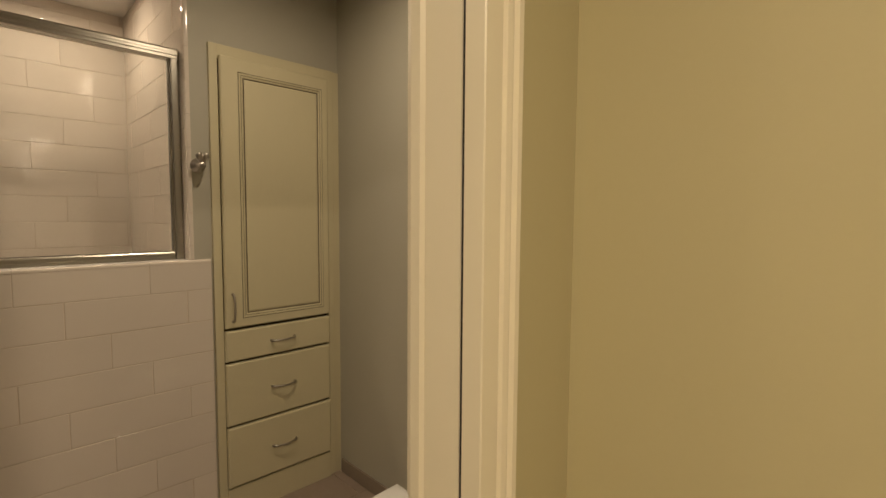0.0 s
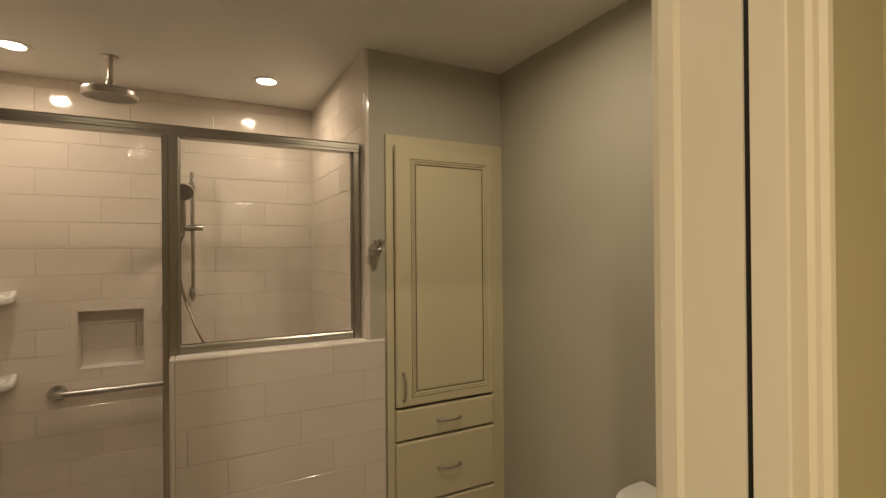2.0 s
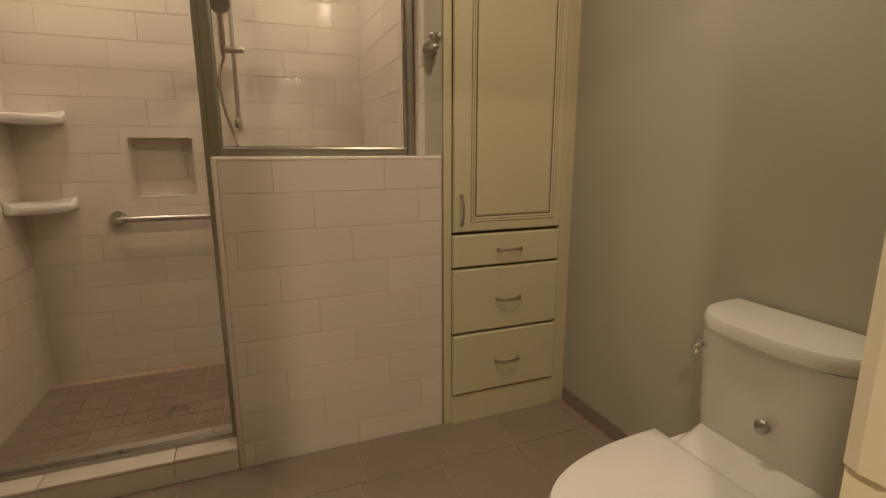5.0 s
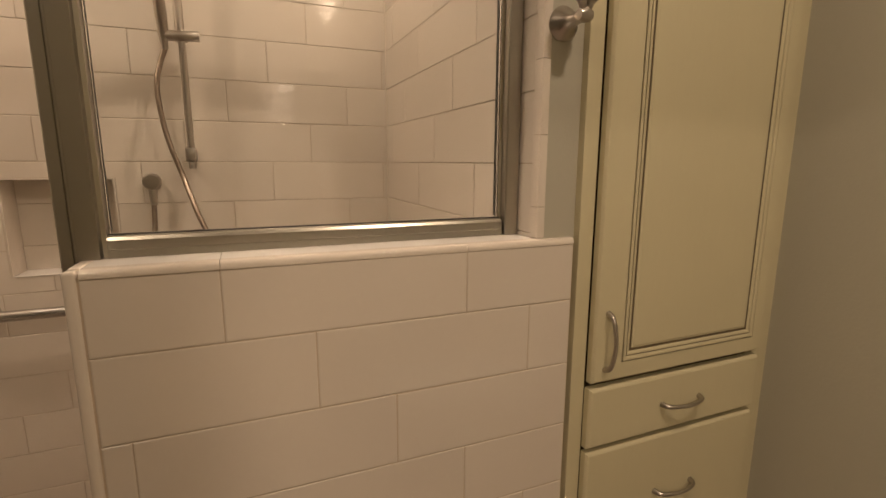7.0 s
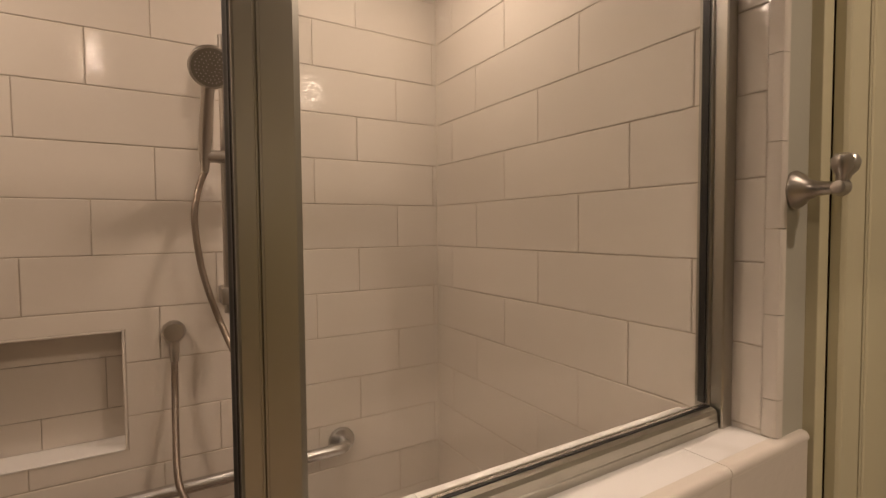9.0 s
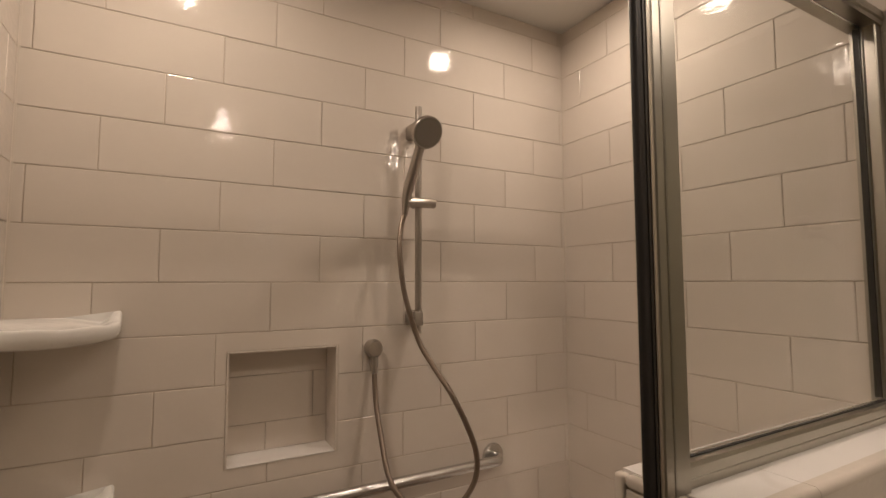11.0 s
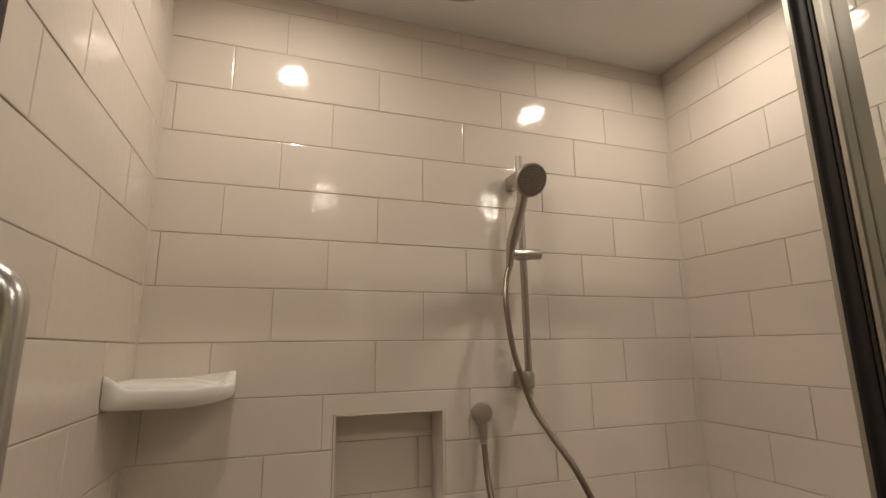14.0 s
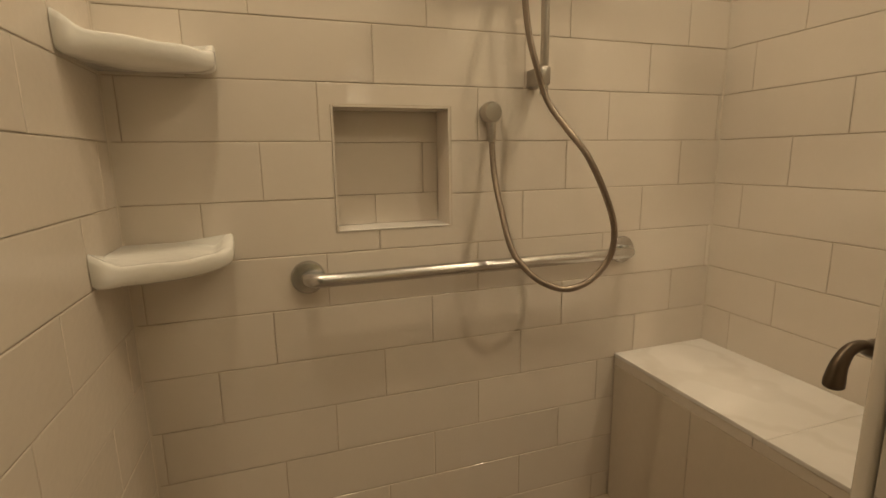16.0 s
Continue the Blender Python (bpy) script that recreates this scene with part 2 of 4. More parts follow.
def loft(outlines, bm=None, caps=True):
    """Skins closed outlines (lists of 3D points, equal in number) one after the other."""
    bm = bm or bmesh.new()
    rings = [[bm.verts.new(p) for p in o] for o in outlines]
    n = len(rings[0])
    for a, c in zip(rings, rings[1:]):
        for k in range(n):
            bm.faces.new((a[k], a[(k + 1) % n], c[(k + 1) % n], c[k]))
    if caps:
        bm.faces.new(rings[0])
        bm.faces.new(rings[-1])
    return bm


def axis_pose(p, d):
    """A pose at p whose z axis points along d."""
    return Matrix.Translation(p) @ Vector(d).to_track_quat("Z", "Y").to_matrix().to_4x4()


def extrude_profile(profile, axis, a, b, bm=None):
    """A closed 2D profile drawn out between a and b: along z (x, y), along x (y, z) or along y (x, z)."""
    def at(p, s):
        return (p[0], p[1], s) if axis == "z" else (s, p[0], p[1]) if axis == "x" else (p[0], s, p[1])
    return loft([[at(p, a) for p in profile], [at(p, b) for p in profile]], bm)


# ---- walls, floors and ceiling ----
def walls():
    t = 0.12
    NX0, NX1, NZ0, NZ1 = NICHE
    y = BACK + 0.0028
    bm = box(SIDE_L - t, y, 0, NX0, y + 0.22, CEIL)
    box(NX1, y, 0, SIDE_R + t, y + 0.22, CEIL, bm=bm)
    box(NX0, y, 0, NX1, y + 0.22, NZ0, bm=bm)
    box(NX0, y, NZ1, NX1, y + 0.22, CEIL, bm=bm)
    box(NX0, y + 0.10, NZ0, NX1, y + 0.22, NZ1, bm=bm)
    back = structure("wall_back", bm, M_GROUT, "shower back wall of glazed cream tiles with a square niche", "wall")
    left = structure("wall_left", box(SIDE_L - t, 2.21, 0, SIDE_L - 0.0028, BACK + 0.0028, CEIL), M_GROUT, "shower side wall of glazed cream tiles", "wall")
    right = structure("wall_right", box(SIDE_R + 0.0028, GREY_Y + 0.004, 0, SIDE_R + 0.075, BACK + 0.0028, CEIL), M_GROUT, "shower side wall of glazed cream tiles", "wall")
    # grey bathroom walls
    bm = box(SIDE_R + 0.016, GREY_Y, 0, 0.66, GREY_Y + 0.004, CEIL)
    box(0.66, GREY_Y, 2.06, BATH_R + 0.1, GREY_Y + 0.09, CEIL, bm=bm)
    box(1.20, GREY_Y, 0, BATH_R + 0.1, GREY_Y + 0.09, 2.06, bm=bm)
    structure("wall_cabinet_side", bm, M_GREY, "grey painted bathroom wall round the tall cabinet", "wall")
    structure("wall_east", box(BATH_R, BATH_Y, 0, BATH_R + 0.1, GREY_Y, CEIL), M_GREY, "plain grey painted bathroom wall behind the toilet", "wall")
    structure("wall_west", box(BATH_L - 0.1, BATH_Y, 0, BATH_L, GREY_Y, CEIL), M_GREY, "plain grey painted bathroom wall", "wall")
    structure("wall_beside_shower", box(BATH_L, 2.21, 0, SIDE_L - t, 2.33, CEIL), M_GREY, "plain grey painted bathroom wall", "wall")
    # wall with the doorway: grey skin on the bathroom side, yellow on the hall side
    mid = (HALL_Y + BATH_Y) / 2
    for name, y0, y1, mat, lab in (("wall_door_bath", mid, BATH_Y, M_GREY, "grey painted wall with the bathroom doorway"),
                                   ("wall_door_hall", HALL_Y, mid, M_YELLOW, "yellow painted hall wall with the bathroom doorway")):
        bm = box(JAMB_R + 0.02, y0, 0, BATH_R + 0.1, y1, CEIL)
        box(BATH_L - 0.1, y0, 0, JAMB_L - 0.02, y1, CEIL, bm=bm)
        box(JAMB_L - 0.02, y0, 2.10, JAMB_R + 0.02, y1, CEIL, bm=bm)
        structure(name, bm, mat, lab, "wall")
    structure("wall_hall_east", box(HALL_R, -2.2, 0, HALL_R + 0.1, HALL_Y, CEIL), M_YELLOW, "plain yellow painted hall wall", "wall")
    structure("wall_room_north", box(HALL_R + 0.1, -2.2, 0, BATH_R, -2.1, CEIL), M_YELLOW, "plain yellow painted wall", "wall")
    structure("wall_room_east", box(BATH_R, -6.0, 0, BATH_R + 0.1, -2.1, CEIL), M_YELLOW, "plain yellow painted wall", "wall")
    structure("wall_hall_west", box(-1.4, -6.0, 0, -1.3, HALL_Y, CEIL), M_YELLOW, "plain yellow painted hall wall", "wall")
    structure("wall_hall_south", box(-1.4, -6.1, 0, BATH_R + 0.1, -6.0, CEIL), M_YELLOW, "plain yellow painted hall wall", "wall")
    # ceiling with holes left to the surface-mounted trims
    structure("ceiling", box(BATH_L - 0.1, -6.1, CEIL, BATH_R + 0.1, BACK + 0.25, CEIL + 0.12), M_CEIL, "smooth off-white painted ceiling", "ceiling")
    base = structure("floor", box(BATH_L - 0.1, -6.1, -0.05, BATH_R + 0.1, 2.30, FLOOR - 0.004), M_GROUT, "floor of large taupe porcelain tiles", "floor")
    pan = structure("shower_floor", box(SIDE_L, 2.30, -0.05, SIDE_R, BACK, FLOOR + 0.012), M_GROUT, "brown tiled shower floor", "floor")
    return back, left, right, base, pan


NICHE = (-0.624, -0.336, 0.995, 1.288)
wall_back, wall_left, wall_right, floor_base, shower_pan = walls()


def pony_wall():
    core = structure("pony_wall", box(PONY_L + 0.006, PONY_F + 0.0012, 0, SIDE_R + 0.0028, PONY_B - 0.0012, PONY_T - 0.010), M_GROUT,
                     "half-height shower wall clad in glazed cream tiles", "wall")
    box_r = part("end_fill", box(SIDE_R + 0.0028, PONY_F + 0.0012, 0, PONY_R, GREY_Y, PONY_T - 0.010), M_GROUT, core)
    # capping: flat pieces with a rounded front nosing
    def cap(x0, x1):
        prof = [(PONY_F + 0.0208, PONY_T - 0.010), (PONY_F + 0.0208, PONY_T - 0.0002), (PONY_B, PONY_T), (PONY_B, PONY_T - 0.010)]
        return extrude_profile(prof, "x", x0 + 0.0005, x1 - 0.0005)
    def nose(x0, x1):
        prof = [(PONY_F + 0.0205, PONY_T - 0.012), (PONY_F + 0.0205, PONY_T)]
        for k in range(7):
            a = math.pi / 2 + k * math.pi / 2 / 6
            prof.append((PONY_F + 0.008 + 0.0095 * math.cos(a), PONY_T - 0.0095 + 0.0095 * math.sin(a)))
        prof.append((PONY_F - 0.0015, PONY_T - 0.012))
        return extrude_profile(prof, "x", x0 + 0.0005, x1 - 0.0005)
    xs = [PONY_L + 0.018, 0.006, 0.402, SIDE_R]
    for a, b in zip(xs, xs[1:]):
        part("cap_tile", cap(a, b), M_MARBLE, core, "pale veined marble capping")
    for a, b in zip(xs[:-1], xs[1:-1] + [PONY_R]):
        part("nosing", nose(a, b), M_TILE, core, smooth=True)
    part("cap_tile", box(SIDE_R + 0.001, PONY_F + 0.022, PONY_T - 0.01, PONY_R, GREY_Y, PONY_T), M_MARBLE, core, "pale veined marble capping")
    # rounded trim down the free end, and its flat tiles
    part("end_trim", box(PONY_L - 0.002, PONY_F - 0.0015, FLOOR, PONY_L + 0.016, PONY_F + 0.02, PONY_T - 0.001, 0.006, seg=3), M_TILE, core, smooth=True)
    part("end_trim", box(PONY_L - 0.002, PONY_B - 0.018, FLOOR, PONY_L + 0.016, PONY_B + 0.0015, PONY_T - 0.001, 0.006, seg=3), M_TILE, core, smooth=True)
    part("end_trim", box(PONY_L - 0.0015, PONY_F + 0.0205, PONY_T - 0.018, PONY_L + 0.0175, PONY_B - 0.0185, PONY_T, 0.006, seg=3), M_TILE, core, smooth=True)
    return core


pony = pony_wall()


def curb():
    c = structure("shower_curb", box(SIDE_L, PONY_F + 0.004, 0, PONY_L, PONY_B - 0.01, 0.128), M_GROUT, "low tiled kerb under the shower door", "kerb")
    xs = [SIDE_L, -0.79, -0.395, PONY_L - 0.003]
    for a, b in zip(xs, xs[1:]):
        part("kerb_cap", box(a + 0.001, PONY_F - 0.002, 0.128, b - 0.001, PONY_B - 0.005, 0.141, 0.004), M_TILE, c, smooth=True)
        part("kerb_face", box(a + 0.001, PONY_F - 0.001, FLOOR, b - 0.001, PONY_F + 0.004, 0.1265), M_TILE, c)


curb()


# ---- doorway ----
def doorway():
    y0, y1, n0, n1, nz0, nz1 = 0.564, BATH_Y + 0.010, 0.602, 0.634, 0.902, 0.947
    bm = box(JAMB_R, y0, FLOOR - 0.004, JAMB_R + 0.02, n0, 2.10)
    box(JAMB_R, n0, FLOOR - 0.004, JAMB_R + 0.02, y1, nz0, bm=bm)
    box(JAMB_R, n0, nz1, JAMB_R + 0.02, y1, 2.10, bm=bm)
    box(JAMB_R, n1, nz0, JAMB_R + 0.02, y1, nz1, bm=bm)
    j = structure("door_1", bm, M_TRIM, "cream painted doorway trim with a cut-out latch notch", "door frame")
    part("jamb", box(JAMB_L - 0.02, y0, FLOOR - 0.004, JAMB_L, y1, 2.10), M_TRIM, j)
    part("head_jamb", box(JAMB_L, 0.55, 2.08, JAMB_R, y1, 2.10), M_TRIM, j)
    # stop strip, cut away for the latch
    prof = [(JAMB_R - 0.0005, n1 + 0.001), (JAMB_R - 0.007, n1 + 0.006), (JAMB_R - 0.007, y1 - 0.012), (JAMB_R - 0.002, y1 + 0.001), (JAMB_R - 0.0005, y1 + 0.001)]
    part("stop_strip", extrude_profile(prof, "z", nz1, 2.08), M_TRIM, j)
    part("stop_strip", extrude_profile(prof, "z", FLOOR - 0.004, nz0 - 0.012), M_TRIM, j)
    bm = box(JAMB_R + 0.014, n0 - 0.004, nz0 - 0.01, JAMB_R + 0.0195, n1 + 0.004, nz1 + 0.004)
    part("latch_notch", bm, M_WOOD, j, "rough bare wood in the latch cut-out")
    part("notch_side", box(JAMB_R + 0.0004, n1 - 0.0012, nz0 + 0.0005, JAMB_R + 0.0195, n1 - 0.0002, nz1 - 0.0005), M_WOOD, j, "rough bare wood in the latch cut-out")
    wedge = [(JAMB_R + 0.014, nz0 + 0.002), (JAMB_R + 0.014, nz0 - 0.012), (JAMB_R - 0.0066, nz0 - 0.0118), (JAMB_R - 0.0066, nz0 - 0.010)]
    part("notch_ledge", extrude_profile([(x, z) for x, z in wedge], "y", n0 + 0.001, y1 - 0.016), M_WOOD, j, "splintered bare wood")
    # black strip in place of the slot's shaded depth
    part("pocket_slot", box(JAMB_R + 0.003, 0.557, FLOOR, JAMB_R + 0.02, y0, 2.08), M_RUBBER_SLOT, j, "black strip painted as the shade in the slot between jamb and casing")
    # moulded casing on the hall face, its inner return beside the slot
    fy = HALL_Y
    prof = [(0.4072, 0.5565), (0.4072, fy - 0.012), (0.409, fy - 0.014), (0.436, fy - 0.016), (0.440, fy - 0.012), (0.4445, fy - 0.012), (0.447, fy - 0.018),
            (0.4545, fy - 0.020), (0.458, fy - 0.016), (0.463, fy - 0.016), (0.466, fy - 0.023), (0.474, fy - 0.024), (0.478, fy - 0.020), (0.478, fy), (0.425, fy), (0.425, 0.5565)]
    part("casing", extrude_profile(prof, "z", FLOOR - 0.004, 2.12), M_TRIM, j)
    part("casing", extrude_profile([(-x, y) for x, y in prof], "z", FLOOR - 0.004, 2.12), M_TRIM, j)
    part("head_casing", box(-0.478, fy - 0.022, 2.12, 0.478, fy, 2.195, 0.004), M_TRIM, j)
    return j


doorway()


def skirting():
    tagged(part("baseboard", box(BATH_R - 0.011, BATH_Y, FLOOR - 0.004, BATH_R, PONY_F - 0.012, 0.118, 0.003), M_BASE), "low taupe tile skirting along the grey wall", "skirting", kind="structure")


skirting()


# ---- shower fittings ----
def downlight(x, y, room):
    ob = thing("recessed_downlight", "white round recessed ceiling downlight, switched on", "ceiling light", "recessed ceiling lights", at=(x, y, CEIL))
    part("trim_ring", lathe([(0.046, -0.001), (0.047, -0.006), (0.058, -0.006), (0.066, -0.003), (0.067, 0.0), (0.046, 0.0)], Matrix.Identity(4), 36), M_WHITE, ob, smooth=True)
    part("lens", lathe([(0.0, -0.0015), (0.0455, -0.0015), (0.0455, 0.0), (0.0, 0.0)], Matrix.Identity(4), 36), M_LENS, ob)


# the hall entry gets a fitting too, though that lamp is only an added fill
for room, x, y, power in CANS:
    downlight(x, y, room)


def flush_light():
    """The room's ceiling light, whose glow the wet-look tiles mirror."""
    ob = thing("flush_ceiling_light", "lit opal glass dome light flush on the ceiling", "ceiling light", at=(0.66, -4.5, CEIL))
    I = Matrix.Identity(4)
    part("base_plate", lathe([(0.0, 0.0), (0.165, 0.0), (0.165, -0.018), (0.15, -0.022), (0.0, -0.022)], I, 36), M_NICKEL, ob, smooth=True)
    dome = [(0.148 * math.cos(a), -0.022 - 0.085 * math.sin(a)) for a in [k * math.pi / 16 for k in range(9)]]
    part("dome", lathe([(0.0, -0.022)] + dome[:-1] + [(0.0, -0.107)], I, 36), M_OPAL, ob, "glowing opal glass dome", True)


flush_light()


def shower_screen():
    """Aluminium frame over the half wall and the opening, with its fixed clear pane."""
    s = thing("shower_screen", "satin aluminium shower screen with a clear pane above the half wall", "shower screen", at=(0.18, 2.310, PONY_T))
    W = Matrix.Translation((-0.18, -2.295, -PONY_T))

    def p(name, bm, mat, label="", smooth=False):
        bmesh.ops.transform(bm, matrix=W, verts=bm.verts)
        return part(name, bm, mat, s, label, smooth)
    # header rail with two shallow ribs
    prof = [(2.268, 2.012), (2.268, 2.022), (2.265, 2.025), (2.265, 2.033), (2.268, 2.036), (2.268, 2.045), (2.274, 2.052), (2.318, 2.052), (2.324, 2.045), (2.324, 2.012)]
    p("header_rail", extrude_profile(prof, "x", -0.985, 0.545), M_ALU)
    # wall post, strike post and corner post
    p("wall_post", extrude_profile([(0.521, 2.272), (0.5185, 2.274), (0.5185, 2.292), (0.514, 2.294), (0.514, 2.308), (0.5185, 2.311), (0.5185, 2.320), (0.546, 2.320), (0.546, 2.272)], "z", PONY_T, 2.012), M_ALU)
    p("strike_post", extrude_profile([(-0.2015, 2.2690), (-0.2035, 2.2710), (-0.2035, 2.2760), (-0.2020, 2.2775), (-0.2020, 2.3015), (-0.1820, 2.3015), (-0.1820, 2.2692), (-0.1840, 2.2692), (-0.1850, 2.2715), (-0.1865, 2.2715), (-0.1875, 2.2690)], "z", 0.141, 2.012), M_ALU)
    p("corner_post", extrude_profile([(-0.1818, 2.269), (-0.1818, 2.322), (-0.155, 2.322), (-0.153, 2.314), (-0.147, 2.312), (-0.147, 2.280), (-0.153, 2.278), (-0.155, 2.269)], "z", PONY_T, 2.012), M_ALU)
    p("hinge_post", extrude_profile([(-0.985, 2.272), (-0.985, 2.320), (-0.958, 2.320), (-0.958, 2.272)], "z", 0.141, 2.012), M_ALU)
    p("seal", extrude_profile([(-0.2022, 2.2825), (-0.2045, 2.2830), (-0.2052, 2.2855), (-0.2040, 2.2885), (-0.2042, 2.2930), (-0.2058, 2.2960), (-0.2066, 2.2985), (-0.2062, 2.3013), (-0.2022, 2.3013)], "z", 0.178, 2.011), M_RUBBER_SLOT, "black door seal", True)
    p("channel_strip", box(-0.2036, 2.2780, 0.178, -0.2021, 2.2822, 2.011, 0.0005), M_STRIP, "dark brown vinyl strip")
    p("seal", box(-0.958, 2.29, 0.16, -0.951, 2.319, 2.011), M_RUBBER_SLOT, "black door seal")
    # sills
    T = PONY_T
    sill = [(2.275, T), (2.2755, T + 0.011), (2.277, T + 0.0125), (2.277, T + 0.026), (2.280, T + 0.031), (2.288, T + 0.033), (2.307, T + 0.033), (2.312, T + 0.026), (2.318, T + 0.012), (2.318, T)]
    p("sill_rail", extrude_profile(sill, "x", -0.147, 0.514), M_ALU)
    low = [(2.274, 0.141), (2.274, 0.158), (2.285, 0.170), (2.312, 0.176), (2.320, 0.168), (2.320, 0.141)]
    p("threshold_rail", extrude_profile(low, "x", -0.958, -0.204), M_ALU)
    p("gasket", box(-0.147, 2.2885, PONY_T + 0.033, 0.514, 2.3010, PONY_T + 0.0344), M_RUBBER_SLOT, "dark glazing gasket")
    p("gasket", box(0.5115, 2.3005, PONY_T + 0.0365, 0.514, 2.3115, 2.012), M_RUBBER_SLOT, "dark glazing gasket")
    p("gasket", box(-0.147, 2.3005, PONY_T + 0.036, -0.1455, 2.3115, 2.012), M_RUBBER_SLOT, "dark glazing gasket")
    g = p("pane", box(-0.145, 2.294, PONY_T + 0.0345, 0.511, 2.300, 2.011), M_CLEAR, "clear glass pane")
    g.visible_shadow = False
    return s


shower_screen()


def shower_door():
    """Swung open towards the room; drawn closed along x and then turned about its hinge."""
    d = thing("shower_door", "open hinged shower door of rain-textured glass with a nickel pull", "shower door", at=(-0.948, 2.299, 0.17))
    L, H = 0.715, 1.835
    g = part("glass_panel", box(0.012, -0.003, 0.02, L - 0.012, 0.003, H, 0.0008), M_RAIN, d, "rain-textured obscure glass")
    g.visible_shadow = False
    part("bottom_rail", box(0.0, -0.010, 0.0, L, 0.010, 0.03, 0.002), M_ALU, d)
    part("edge_seal", box(L - 0.012, -0.005, 0.03, L, 0.005, H), M_RUBBER_SLOT, d, "black rubber edge seal")
    part("edge_seal", box(0.0, -0.005, 0.03, 0.012, 0.005, H), M_RUBBER_SLOT, d, "black rubber edge seal")
    for z in (0.25, 1.73):
        part("hinge", box(-0.004, -0.012, z, 0.05, 0.012, z + 0.07, 0.003), M_NICKEL, d, "square brushed nickel hinge clamp")
    x = L - 0.052
    for side in (-1, 1):
        pts = bent([(x, side * 0.003, 0.83), (x, side * 0.050, 0.83), (x, side * 0.050, 1.03), (x, side * 0.003, 1.03)], 0.022)
        part("pull_handle", sweep(pts, 0.0095, 16), M_NICKEL, d, "brushed nickel D-shaped pull", True)
    d.rotation_euler = (0, 0, radians(-90))
    return d


shower_door()


def rain_head():
    ob = thing("rain_shower_head", "round brushed nickel rain shower head on a ceiling arm", "shower head", at=(-0.424, 2.812, CEIL))
    I = Matrix.Identity(4)
    part("ceiling_flange", lathe([(0.0, 0.0), (0.034, 0.0), (0.034, -0.005), (0.026, -0.010), (0.015, -0.014), (0.0, -0.014)], I), M_NICKEL, ob, smooth=True)
    part("arm", lathe([(0.011, -0.010), (0.011, -0.10), (0.016, -0.105), (0.018, -0.125), (0.013, -0.14), (0.0, -0.14)], I), M_NICKEL, ob, smooth=True)
    tilt = pose(0, -0.0, -0.152, 2.5, 0, 0)
    part("head_shell", lathe([(0.0, 0.014), (0.022, 0.013), (0.028, 0.006), (0.097, 0.004), (0.1065, 0.0), (0.108, -0.006), (0.108, -0.026), (0.105, -0.0305), (0.100, -0.031), (0.0988, -0.024), (0.0, -0.024)], tilt, 44), M_NICKEL, ob, smooth=True)
    part("face_plate", lathe([(0.0, -0.0235), (0.0984, -0.0235), (0.0984, -0.0282), (0.0, -0.0280)], tilt, 44), M_FACE, ob, "grey nozzle plate")
    bm = bmesh.new()
    for ring in range(1, 7):
        n = 6 * ring
        for k in range(n):
            a = 2 * math.pi * (k + 0.3 * ring) / n
            c = tilt @ pose(0.0132 * ring * math.cos(a), 0.0132 * ring * math.sin(a), -0.0280)
            lathe([(0.0017, 0.0), (0.0013, -0.0014), (0.0, -0.0014)], c, 6, bm)
    part("nozzles", bm, M_RUBBER_SLOT, ob, "small dark rubber nozzles")


rain_head()


